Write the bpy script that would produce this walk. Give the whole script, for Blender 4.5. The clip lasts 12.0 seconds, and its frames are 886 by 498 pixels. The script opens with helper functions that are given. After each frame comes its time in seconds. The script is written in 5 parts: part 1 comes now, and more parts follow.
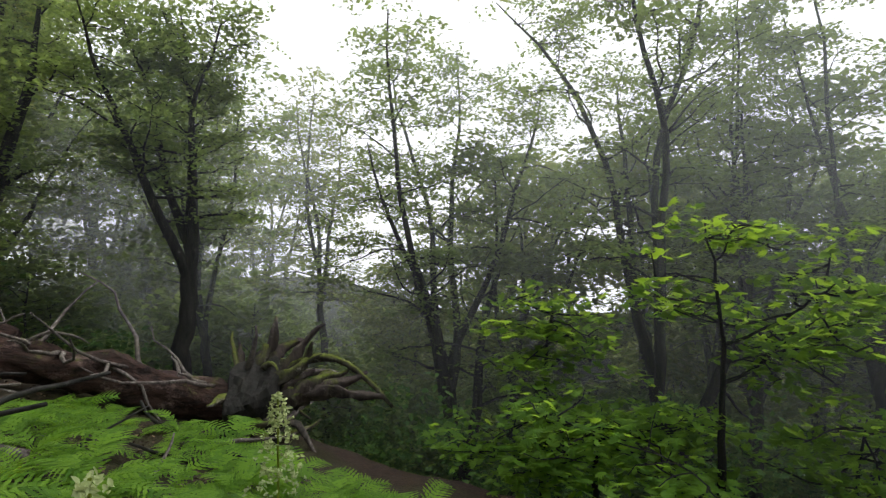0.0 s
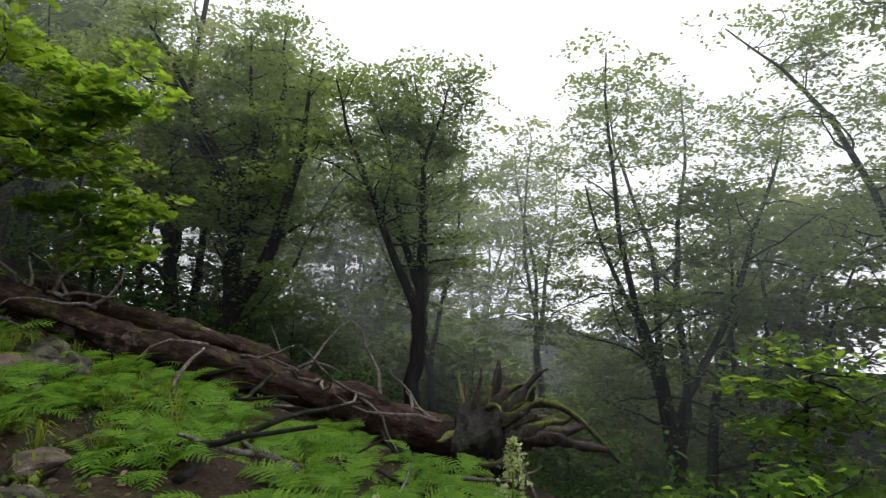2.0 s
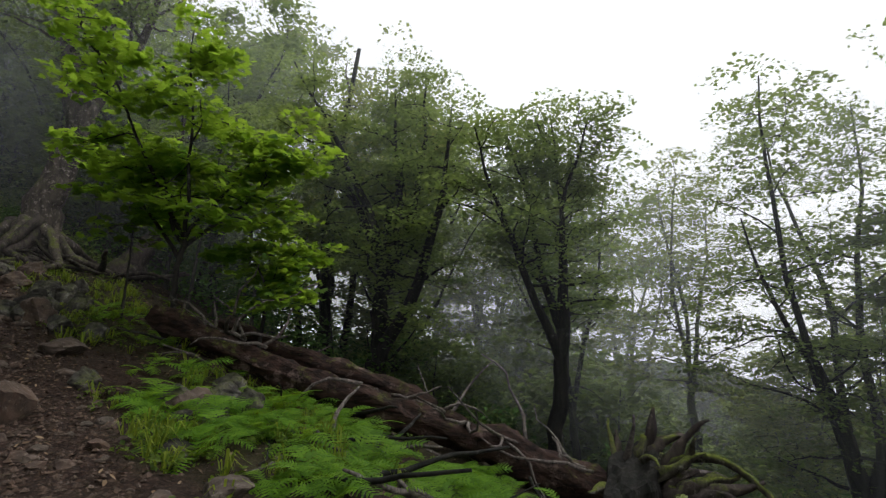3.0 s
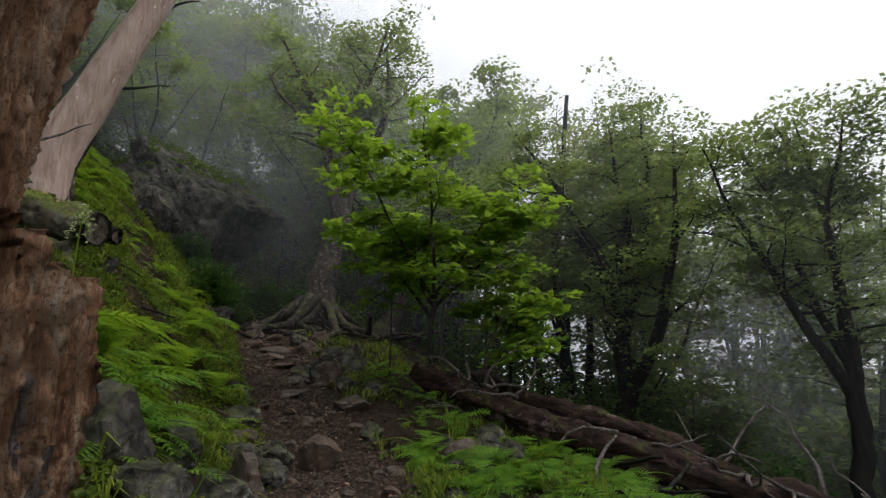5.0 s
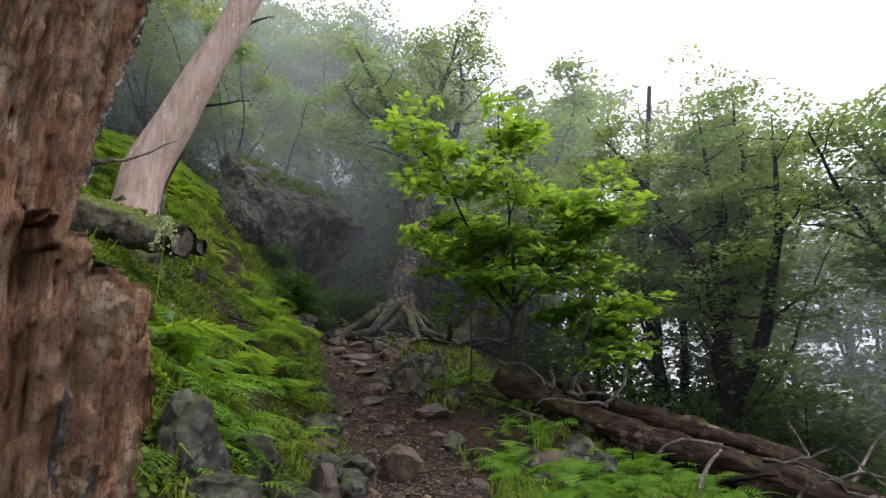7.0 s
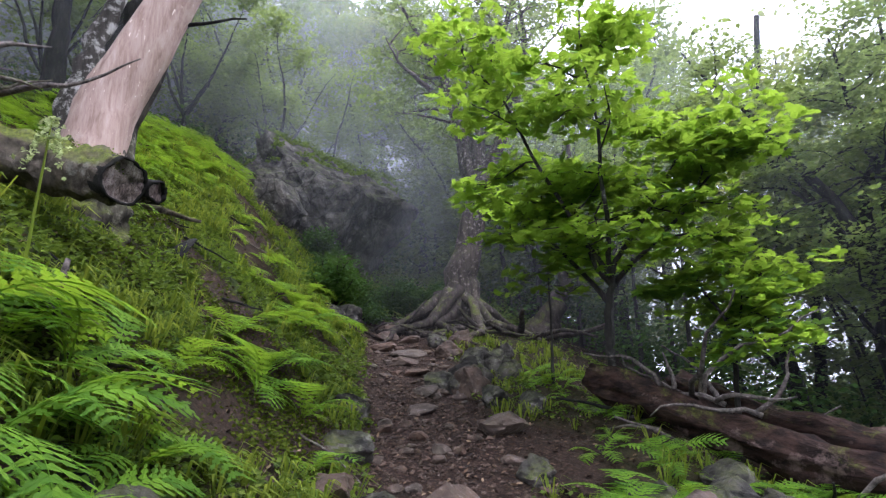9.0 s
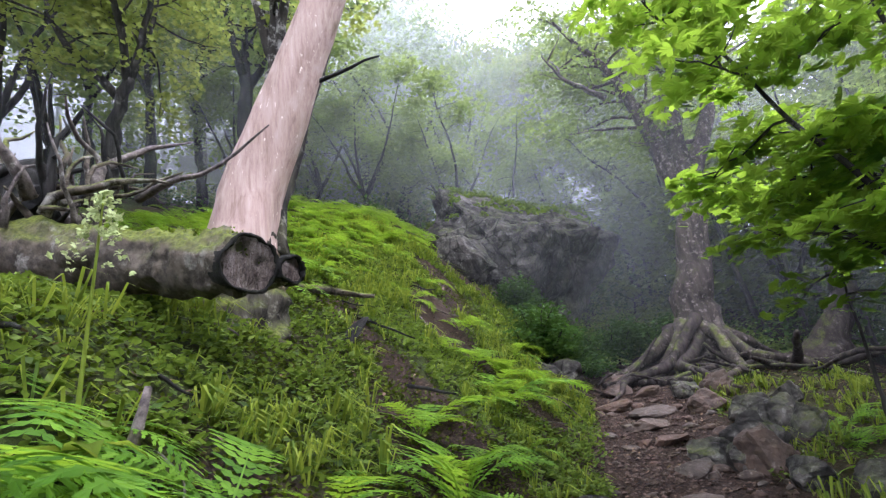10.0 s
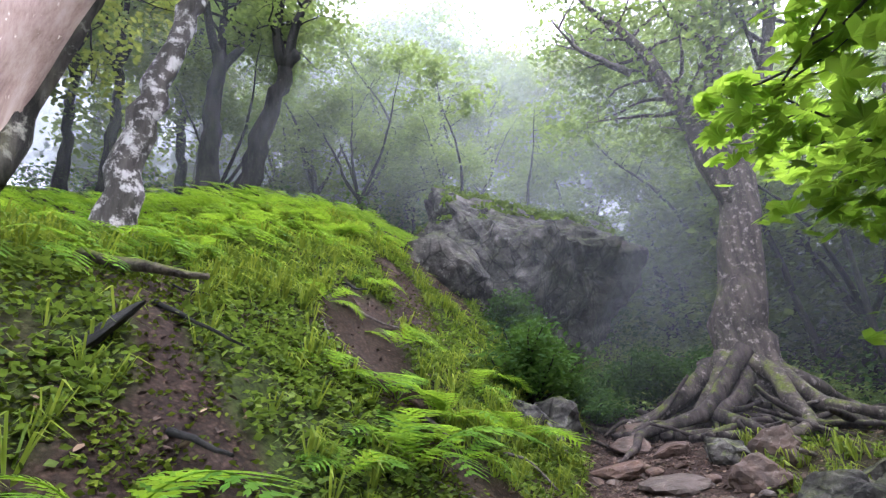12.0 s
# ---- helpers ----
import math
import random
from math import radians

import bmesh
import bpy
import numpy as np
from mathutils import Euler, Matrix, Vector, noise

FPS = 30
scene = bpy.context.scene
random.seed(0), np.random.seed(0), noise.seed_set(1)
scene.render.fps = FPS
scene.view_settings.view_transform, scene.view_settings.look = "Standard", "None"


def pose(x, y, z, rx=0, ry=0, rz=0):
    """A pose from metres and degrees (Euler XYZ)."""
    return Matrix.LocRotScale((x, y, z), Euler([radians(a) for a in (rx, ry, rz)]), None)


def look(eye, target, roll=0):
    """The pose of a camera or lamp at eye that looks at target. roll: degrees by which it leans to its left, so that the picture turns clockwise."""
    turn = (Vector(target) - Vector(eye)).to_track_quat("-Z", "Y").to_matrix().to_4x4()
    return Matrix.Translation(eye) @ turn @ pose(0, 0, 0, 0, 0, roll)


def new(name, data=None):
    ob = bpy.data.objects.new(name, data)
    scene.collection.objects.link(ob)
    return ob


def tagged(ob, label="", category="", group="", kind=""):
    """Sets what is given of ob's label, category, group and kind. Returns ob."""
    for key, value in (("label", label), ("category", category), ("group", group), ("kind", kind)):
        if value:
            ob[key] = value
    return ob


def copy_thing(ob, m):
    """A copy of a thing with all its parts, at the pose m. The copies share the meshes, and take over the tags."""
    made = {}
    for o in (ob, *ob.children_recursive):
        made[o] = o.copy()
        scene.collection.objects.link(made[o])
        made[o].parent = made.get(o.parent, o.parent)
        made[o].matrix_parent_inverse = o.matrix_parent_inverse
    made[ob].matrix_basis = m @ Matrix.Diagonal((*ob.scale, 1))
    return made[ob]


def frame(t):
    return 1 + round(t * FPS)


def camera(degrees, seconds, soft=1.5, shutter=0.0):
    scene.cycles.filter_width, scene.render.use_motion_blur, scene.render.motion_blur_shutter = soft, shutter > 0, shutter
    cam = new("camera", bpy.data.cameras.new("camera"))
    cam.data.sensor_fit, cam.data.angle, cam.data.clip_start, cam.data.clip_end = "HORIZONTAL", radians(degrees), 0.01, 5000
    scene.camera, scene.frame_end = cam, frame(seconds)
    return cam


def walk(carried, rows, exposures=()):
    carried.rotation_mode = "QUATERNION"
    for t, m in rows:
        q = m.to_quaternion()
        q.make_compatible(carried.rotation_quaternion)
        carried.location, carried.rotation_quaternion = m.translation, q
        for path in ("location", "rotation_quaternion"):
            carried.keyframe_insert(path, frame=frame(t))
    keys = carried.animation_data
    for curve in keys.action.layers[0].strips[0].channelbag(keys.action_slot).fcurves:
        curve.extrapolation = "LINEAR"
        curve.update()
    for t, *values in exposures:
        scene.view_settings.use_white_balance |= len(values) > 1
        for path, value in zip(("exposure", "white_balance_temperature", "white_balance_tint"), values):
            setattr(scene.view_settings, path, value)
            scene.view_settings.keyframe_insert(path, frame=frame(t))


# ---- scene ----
from collections import defaultdict

cam = camera(75.4, 12.0, soft=1.3)
ROWS = [
    (0.0, 0.0, 0.0, 1.5, 0.0, 0.0, 0.0),
    (0.5, -0.013, 0.006, 1.496, 4.21, 0.77, -0.32),
    (1.0, -0.038, 0.004, 1.496, 8.74, 1.3, -0.66),
    (1.5, -0.071, -0.015, 1.507, 14.86, 2.49, -0.8),
    (2.0, -0.09, -0.048, 1.52, 21.09, 4.18, -0.64),
    (2.5, -0.129, -0.092, 1.534, 28.18, 6.62, -0.95),
    (3.0, -0.146, -0.147, 1.549, 34.55, 7.94, -0.89),
    (3.5, -0.12, -0.22, 1.565, 41.5, 9.45, -0.1),
    (5.5, -0.143, -0.35, 1.598, 60.89, 13.01, 2.31),
    (6.0, -0.165, -0.34, 1.606, 63.34, 13.27, 2.25),
    (6.5, -0.227, -0.315, 1.615, 65.28, 13.35, 2.08),
    (7.0, -0.34, -0.193, 1.612, 65.75, 13.38, 1.99),
    (9.0, -2.4, 0.715, 1.619, 72.68, 13.83, 2.66),
    (9.5, -3.203, 0.811, 1.801, 86.02, 17.1, 5.26),
    (10.0, -3.788, 0.928, 1.972, 94.77, 20.63, 8.23),
    (10.5, -4.35, 1.054, 2.066, 96.52, 22.07, 8.45),
    (11.0, -4.865, 1.26, 2.06, 98.1, 23.59, 8.2),
    (11.5, -5.495, 1.491, 2.14, 98.66, 24.19, 7.34),
    (12.0, -6.096, 1.753, 2.224, 97.53, 24.0, 4.79),
]
walk(cam, [(t, pose(x, y, z, 90 + pitch, roll, yaw)) for t, x, y, z, yaw, pitch, roll in ROWS],
     exposures=((0.0, 0.1, 6500, 12), (2.0, -0.05, 6500, 12), (3.5, -0.48, 6450, 13), (5.5, -0.45, 6350, 14), (6.5, 0.2, 6200, 16), (7.0, 0.4, 6150, 17), (9.0, 0.9, 5700, 24), (10.0, 1.3, 5700, 25), (12.0, 1.6, 5650, 25)))

# ---- overcast daylight in cloud ----
world = bpy.data.worlds.new("overcast_sky")
scene.world = world
world.use_nodes = True
wn, wl = world.node_tree.nodes, world.node_tree.links
wn.clear()
sky = wn.new("ShaderNodeTexSky")
sky.sky_type, sky.sun_disc = "NISHITA", False
sky.sun_elevation, sky.sun_rotation = radians(58), radians(20)
sky.air_density, sky.dust_density, sky.ozone_density = 1.5, 6.0, 1.0
cloud = wn.new("ShaderNodeMix")
cloud.data_type = "RGBA"
cloud.inputs[0].default_value = 0.85
cloud.inputs[7].default_value = (21.0, 21.8, 22.4, 1)
back = wn.new("ShaderNodeBackground")
back.inputs["Strength"].default_value = 0.1
wout = wn.new("ShaderNodeOutputWorld")
wl.new(sky.outputs[0], cloud.inputs[6])
wl.new(cloud.outputs[2], back.inputs[0])
wl.new(back.outputs[0], wout.inputs[0])

sun_data = bpy.data.lights.new("sun", "SUN")
sun_data.energy, sun_data.angle, sun_data.color = 1.2, radians(40), (1.0, 0.97, 0.92)
sun = new("sun", sun_data)
sun.matrix_world = look((0, 0, 30), (-6, -17, 0))


# ---- materials ----
class Mat:
    """A small builder of node materials."""

    def __init__(self, name):
        self.m = bpy.data.materials.new(name)
        self.m.use_nodes = True
        self.n, self.l = self.m.node_tree.nodes, self.m.node_tree.links
        self.b = self.n["Principled BSDF"]
        self.out = self.n["Material Output"]
        self.co = self.n.new("ShaderNodeTexCoord").outputs["Object"]

    def noise(self, scale, detail=5, rough=0.6, stretch=None):
        t = self.n.new("ShaderNodeTexNoise")
        t.inputs["Scale"].default_value, t.inputs["Detail"].default_value, t.inputs["Roughness"].default_value = scale, detail, rough
        co = self.co
        if stretch:
            mp = self.n.new("ShaderNodeMapping")
            mp.inputs["Scale"].default_value = stretch
            self.l.new(co, mp.inputs[0])
            co = mp.outputs[0]
        self.l.new(co, t.inputs["Vector"])
        return t.outputs[0]

    def voronoi(self, scale, stretch=None, feature="F1"):
        t = self.n.new("ShaderNodeTexVoronoi")
        t.feature = feature
        t.inputs["Scale"].default_value = scale
        co = self.co
        if stretch:
            mp = self.n.new("ShaderNodeMapping")
            mp.inputs["Scale"].default_value = stretch
            self.l.new(co, mp.inputs[0])
            co = mp.outputs[0]
        self.l.new(co, t.inputs["Vector"])
        return t.outputs[0]

    def ramp(self, fac, stops):
        r = self.n.new("ShaderNodeValToRGB")
        e = r.color_ramp.elements
        while len(e) < len(stops):
            e.new(0.5)
        for k, (p, c) in enumerate(stops):
            e[k].position = p
            e[k].color = (*c, 1) if len(c) == 3 else c
        self.l.new(fac, r.inputs[0])
        return r.outputs[0]

    def mix(self, fac, a, b, blend="MIX"):
        x = self.n.new("ShaderNodeMix")
        x.data_type, x.blend_type = "RGBA", blend
        for sock, v in ((x.inputs[0], fac), (x.inputs[6], a), (x.inputs[7], b)):
            if hasattr(v, "node"):
                self.l.new(v, sock)
            elif isinstance(v, (int, float)):
                sock.default_value = v
            else:
                sock.default_value = (*v, 1)
        return x.outputs[2]

    def math(self, op, a, b=0.0):
        x = self.n.new("ShaderNodeMath")
        x.operation = op
        for sock, v in ((x.inputs[0], a), (x.inputs[1], b)):
            if hasattr(v, "node"):
                self.l.new(v, sock)
            else:
                sock.default_value = v
        return x.outputs[0]

    def up(self):
        g = self.n.new("ShaderNodeNewGeometry")
        s = self.n.new("ShaderNodeSeparateXYZ")
        self.l.new(g.outputs["Normal"], s.inputs[0])
        return s.outputs[2]

    def island(self):
        return self.n.new("ShaderNodeNewGeometry").outputs["Random Per Island"]

    def random(self):
        return self.n.new("ShaderNodeObjectInfo").outputs["Random"]

    def bump(self, h, strength, distance):
        b = self.n.new("ShaderNodeBump")
        b.inputs["Strength"].default_value, b.inputs["Distance"].default_value = strength, distance
        self.l.new(h, b.inputs["Height"])
        self.l.new(b.outputs[0], self.b.inputs["Normal"])

    def done(self, color, rough=0.8, spec=0.3):
        if hasattr(color, "node"):
            self.l.new(color, self.b.inputs["Base Color"])
        else:
            self.b.inputs["Base Color"].default_value = (*color, 1)
        self.b.inputs["Roughness"].default_value = rough
        self.b.inputs["Specular IOR Level"].default_value = spec
        return self.m


def leaf_material(name, dark, light, glow, share=0.45, rough=0.55):
    """Leaf: a glossy upper side and light that comes through the blade."""
    m = Mat(name)
    tone = m.mix(m.island(), dark, light)
    tone = m.mix(m.math("MULTIPLY", m.noise(1.2, 3), 0.5), tone, dark)
    m.done(tone, rough, 0.1)
    tr = m.n.new("ShaderNodeBsdfTranslucent")
    m.l.new(m.mix(m.island(), tuple(g * 0.75 for g in glow), glow), tr.inputs[0])
    mx = m.n.new("ShaderNodeMixShader")
    mx.inputs[0].default_value = share
    m.l.new(m.b.outputs[0], mx.inputs[1])
    m.l.new(tr.outputs[0], mx.inputs[2])
    m.l.new(mx.outputs[0], m.out.inputs[0])
    return m.m


def bark_material(name, dark, mid, pale, patch=0.55, moss=0.0, stretch=(1, 1, 0.18), scale=9, spots=3.2):
    """Furrowed bark with pale lichen patches and, on its upper side, moss."""
    m = Mat(name)
    grain = m.noise(scale, 8, 0.7, stretch)
    cells = m.voronoi(scale * 1.6, stretch)
    base = m.ramp(grain, ((0.38, dark), (0.62, mid)))
    lich = m.ramp(m.noise(spots, 6, 0.72), ((patch, (0, 0, 0)), (patch + 0.1, (1, 1, 1))))
    col = m.mix(lich, base, pale)
    col = m.mix(m.math("MULTIPLY", cells, 0.35), col, dark)
    if moss:
        f = m.math("MULTIPLY", m.ramp(m.up(), ((0.1, (0, 0, 0)), (0.7, (1, 1, 1)))), m.ramp(m.noise(5, 6), ((0.6 - moss * 0.4, (0, 0, 0)), (0.75 - moss * 0.4, (1, 1, 1)))))
        col = m.mix(f, col, m.ramp(m.noise(40, 3), ((0.3, (0.035, 0.05, 0.008)), (0.7, (0.13, 0.15, 0.02)))))
    m.bump(m.math("ADD", grain, m.math("MULTIPLY", cells, 0.5)), 0.9, 0.03)
    return m.done(col, 0.88, 0.2)


LEAF_MID = leaf_material("leaf_green", (0.06, 0.1, 0.028), (0.13, 0.18, 0.045), (0.32, 0.42, 0.1), 0.48)
LEAF_PALE = leaf_material("leaf_yellow_green", (0.08, 0.12, 0.03), (0.16, 0.2, 0.05), (0.4, 0.46, 0.1), 0.5)
LEAF_MAPLE = leaf_material("maple_leaf", (0.03, 0.085, 0.012), (0.12, 0.22, 0.025), (0.38, 0.58, 0.045), 0.52)
LEAF_FERN = leaf_material("fern_frond", (0.04, 0.11, 0.01), (0.15, 0.28, 0.022), (0.3, 0.47, 0.025), 0.42)
LEAF_HERB = leaf_material("herb_leaf", (0.025, 0.05, 0.012), (0.15, 0.2, 0.025), (0.2, 0.3, 0.03), 0.35)
LEAF_GRASS = leaf_material("grass_blade", (0.045, 0.095, 0.012), (0.24, 0.28, 0.03), (0.34, 0.42, 0.04), 0.42)
LEAF_BUSH = leaf_material("shrub_leaf", (0.02, 0.055, 0.012), (0.065, 0.13, 0.025), (0.12, 0.22, 0.03), 0.32)
PETAL = leaf_material("pale_green_petal", (0.32, 0.38, 0.16), (0.5, 0.55, 0.28), (0.45, 0.5, 0.2), 0.3)
MOSS = leaf_material("moss", (0.03, 0.05, 0.006), (0.13, 0.16, 0.012), (0.12, 0.17, 0.01), 0.2, 0.9)
BARK_DARK = bark_material("dark_bark", (0.008, 0.008, 0.007), (0.03, 0.028, 0.024), (0.1, 0.1, 0.09), 0.62)
BARK_GREY = bark_material("grey_bark", (0.02, 0.019, 0.017), (0.075, 0.07, 0.06), (0.2, 0.19, 0.17), 0.58)
BARK_OLD = bark_material("lichen_bark", (0.03, 0.025, 0.02), (0.1, 0.078, 0.064), (0.27, 0.225, 0.2), 0.54, 0.25, spots=13)
BARK_PALE = bark_material("pale_patched_bark", (0.03, 0.027, 0.022), (0.08, 0.07, 0.06), (0.4, 0.38, 0.35), 0.5, 0.3, spots=6)
BARK_LOG = bark_material("mossy_log_bark", (0.03, 0.024, 0.018), (0.15, 0.125, 0.095), (0.33, 0.31, 0.27), 0.56, 0.75, (0.25, 1, 1))
BARK_FOOT = bark_material("mossy_foot_bark", (0.015, 0.013, 0.01), (0.085, 0.075, 0.055), (0.2, 0.19, 0.15), 0.56, 0.6, spots=9)
BARK_ROOT = bark_material("dark_root_bark", (0.02, 0.016, 0.014), (0.075, 0.058, 0.05), (0.17, 0.145, 0.13), 0.58, 0.2, spots=9)
BARK_RED = bark_material("wet_red_brown_wood", (0.01, 0.006, 0.005), (0.062, 0.034, 0.025), (0.17, 0.12, 0.1), 0.57, 0.08, (0.15, 1, 1), 12)


def pink_wood():
    m = Mat("bare_pinkish_wood")
    g = m.noise(14, 8, 0.7, (1, 1, 0.07))
    col = m.ramp(g, ((0.28, (0.15, 0.09, 0.07)), (0.5, (0.32, 0.225, 0.185)), (0.72, (0.44, 0.345, 0.295))))
    spot = m.ramp(m.noise(26, 3, 0.6, (1, 1, 0.35)), ((0.66, (0, 0, 0)), (0.72, (1, 1, 1))))
    col = m.mix(spot, col, (0.7, 0.58, 0.48))
    dk = m.ramp(m.noise(9, 6, 0.7, (1, 1, 0.12)), ((0.62, (0, 0, 0)), (0.8, (1, 1, 1))))
    col = m.mix(m.math("MULTIPLY", dk, 0.6), col, (0.1, 0.06, 0.045))
    m.bump(g, 0.5, 0.02)
    return m.done(col, 0.7, 0.25)


def rotten_wood(name, low, mid, high, pale):
    """Crumbling decayed wood with deep dark splits along the grain."""
    m = Mat(name)
    g = m.noise(13, 10, 0.75, (1, 1, 0.13))
    col = m.ramp(g, ((0.38, low), (0.47, mid), (0.55, high), (0.64, pale)))
    crumb = m.noise(70, 8, 0.8)
    fibre = m.noise(60, 6, 0.7, (1, 1, 0.08))
    col = m.mix(m.ramp(fibre, ((0.33, (1, 1, 1)), (0.42, (0, 0, 0)))), col, low)
    chips = m.ramp(m.voronoi(38, (1, 1, 0.22)), ((0.1, (0, 0, 0)), (0.55, (1, 1, 1))))
    col = m.mix(m.math("MULTIPLY", chips, 0.3), col, low)
    col = m.mix(m.ramp(crumb, ((0.4, (1, 1, 1)), (0.48, (0, 0, 0)))), col, tuple(v * 0.35 for v in mid))
    patch = m.ramp(m.noise(3.0, 6, 0.7, (1, 1, 0.5)), ((0.42, (1, 1, 1)), (0.56, (0, 0, 0))))
    col = m.mix(m.math("MULTIPLY", patch, 0.35), col, m.mix(crumb, low, mid))
    m.bump(m.math("ADD", m.math("MULTIPLY", g, 1.3), m.math("ADD", m.math("MULTIPLY", crumb, 0.5), m.math("MULTIPLY", fibre, 0.6))), 1.0, 0.08)
    return m.done(col, 0.85, 0.2)


def rock_material():
    m = Mat("lichen_grey_rock")
    n1 = m.noise(3.0, 10, 0.7)
    col = m.ramp(n1, ((0.34, (0.012, 0.011, 0.01)), (0.5, (0.06, 0.054, 0.047)), (0.68, (0.16, 0.145, 0.125))))
    lich = m.ramp(m.noise(7, 8, 0.75), ((0.56, (0, 0, 0)), (0.63, (1, 1, 1))))
    col = m.mix(m.math("MULTIPLY", lich, 0.5), col, (0.27, 0.26, 0.23))
    crack = m.ramp(m.voronoi(2.6, None, "DISTANCE_TO_EDGE"), ((0.0, (1, 1, 1)), (0.05, (0, 0, 0))))
    col = m.mix(m.math("MULTIPLY", crack, 0.75), col, (0.008, 0.008, 0.007))
    moss = m.math("MULTIPLY", m.ramp(m.up(), ((0.3, (0, 0, 0)), (0.8, (1, 1, 1)))), m.ramp(m.noise(2.2, 6), ((0.42, (0, 0, 0)), (0.6, (1, 1, 1)))))
    col = m.mix(moss, col, m.ramp(m.noise(30, 4), ((0.3, (0.025, 0.035, 0.008)), (0.7, (0.09, 0.1, 0.02)))))
    m.bump(m.math("ADD", n1, m.math("MULTIPLY", m.voronoi(5), -0.5)), 0.9, 0.08)
    return m.done(col, 0.85, 0.25)


def stone_material():
    m = Mat("brown_trail_stone")
    n1 = m.noise(6, 10, 0.7)
    tint = m.mix(m.random(), (0.11, 0.062, 0.04), (0.1, 0.082, 0.066))
    col = m.mix(m.ramp(n1, ((0.32, (0, 0, 0)), (0.68, (1, 1, 1)))), (0.03, 0.021, 0.015), tint)
    col = m.mix(m.math("MULTIPLY", m.ramp(m.noise(17, 6, 0.75), ((0.58, (0, 0, 0)), (0.68, (1, 1, 1)))), 0.45), col, (0.3, 0.26, 0.22))
    m.bump(n1, 0.8, 0.03)
    return m.done(col, 0.75, 0.35)


def ground_material():
    """Dark litter and red-brown soil, with moss and low green where it grows, the green darkened as if shaded."""
    m = Mat("forest_floor")
    n1, n2 = m.noise(0.8, 8, 0.65), m.noise(14, 8, 0.75)
    soil = m.ramp(n2, ((0.36, (0.01, 0.006, 0.0045)), (0.52, (0.032, 0.018, 0.012)), (0.66, (0.085, 0.05, 0.034))))
    litter = m.ramp(m.voronoi(34), ((0.1, (0.11, 0.068, 0.045)), (0.5, (0.022, 0.013, 0.009))))
    soil = m.mix(0.45, soil, litter)
    # low green, with the shade between plants put into its dark tones
    green = m.ramp(m.noise(22, 6, 0.8), ((0.38, (0.012, 0.018, 0.005)), (0.62, (0.06, 0.08, 0.012))))
    at = m.n.new("ShaderNodeAttribute")
    at.attribute_name = "growth"
    fac = m.math("MULTIPLY", m.ramp(n1, ((0.36, (0, 0, 0)), (0.52, (1, 1, 1)))), at.outputs["Fac"])
    m.bump(m.math("ADD", n2, n1), 0.9, 0.05)
    return m.done(m.mix(fac, soil, green), 0.9, 0.2)


def litter_material():
    m = Mat("dead_leaf")
    col = m.ramp(m.island(), ((0.0, (0.015, 0.009, 0.006)), (0.55, (0.06, 0.034, 0.02)), (0.85, (0.13, 0.08, 0.045)), (1.0, (0.24, 0.17, 0.1))))
    m.bump(m.noise(60, 3), 0.5, 0.005)
    return m.done(col, 0.7, 0.3)


LITTER = litter_material()


def twig_material():
    m = Mat("weathered_twig")
    n1 = m.noise(20, 5, 0.7)
    m.bump(n1, 0.5, 0.01)
    return m.done(m.ramp(n1, ((0.35, (0.03, 0.024, 0.02)), (0.6, (0.13, 0.11, 0.095)), (0.75, (0.4, 0.38, 0.35)))), 0.85)


def mist_material():
    """A see-through sheet standing in for haze: mostly clear, faintly white."""
    m = Mat("thin_mist")
    di = m.n.new("ShaderNodeBsdfDiffuse")
    di.inputs[0].default_value = (0.86, 0.9, 0.93, 1)
    tr = m.n.new("ShaderNodeBsdfTranslucent")
    tr.inputs[0].default_value = (0.86, 0.9, 0.93, 1)
    half = m.n.new("ShaderNodeMixShader")
    m.l.new(di.outputs[0], half.inputs[1])
    m.l.new(tr.outputs[0], half.inputs[2])
    clear = m.n.new("ShaderNodeBsdfTransparent")
    mx = m.n.new("ShaderNodeMixShader")
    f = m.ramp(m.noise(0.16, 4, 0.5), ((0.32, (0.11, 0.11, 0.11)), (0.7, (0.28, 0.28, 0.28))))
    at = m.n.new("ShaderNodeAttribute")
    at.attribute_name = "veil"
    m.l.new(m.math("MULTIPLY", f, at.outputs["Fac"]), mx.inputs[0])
    m.l.new(clear.outputs[0], mx.inputs[1])
    m.l.new(half.outputs[0], mx.inputs[2])
    m.l.new(mx.outputs[0], m.out.inputs[0])
    return m.m


SAWN = rotten_wood("sawn_weathered_wood", (0.06, 0.045, 0.04), (0.26, 0.2, 0.17), (0.4, 0.33, 0.29), (0.5, 0.43, 0.38))
PINK, ROTTEN, ROCK, STONE, SOIL, TWIG, MIST = pink_wood(), rotten_wood("rotten_orange_brown_wood", (0.14, 0.058, 0.03), (0.62, 0.33, 0.185), (0.82, 0.56, 0.37), (0.88, 0.74, 0.58)), rock_material(), stone_material(), ground_material(), twig_material(), mist_material()

SILVER = rotten_wood("weathered_grey_wood", (0.035, 0.024, 0.022), (0.24, 0.19, 0.175), (0.5, 0.43, 0.4), (0.68, 0.62, 0.58))


# ---- mesh helpers ----
def mesh_of(name, verts, faces, material, smooth=True):
    me = bpy.data.meshes.new(name)
    me.from_pydata([tuple(v) for v in np.asarray(verts).tolist()], [], faces if isinstance(faces, list) else faces.tolist())
    me.materials.append(material)
    if smooth:
        me.shade_smooth()
    me.update()
    return me


def part(name, me, parent, label=""):
    ob = new(name, me)
    ob.parent = parent
    return tagged(ob, label)


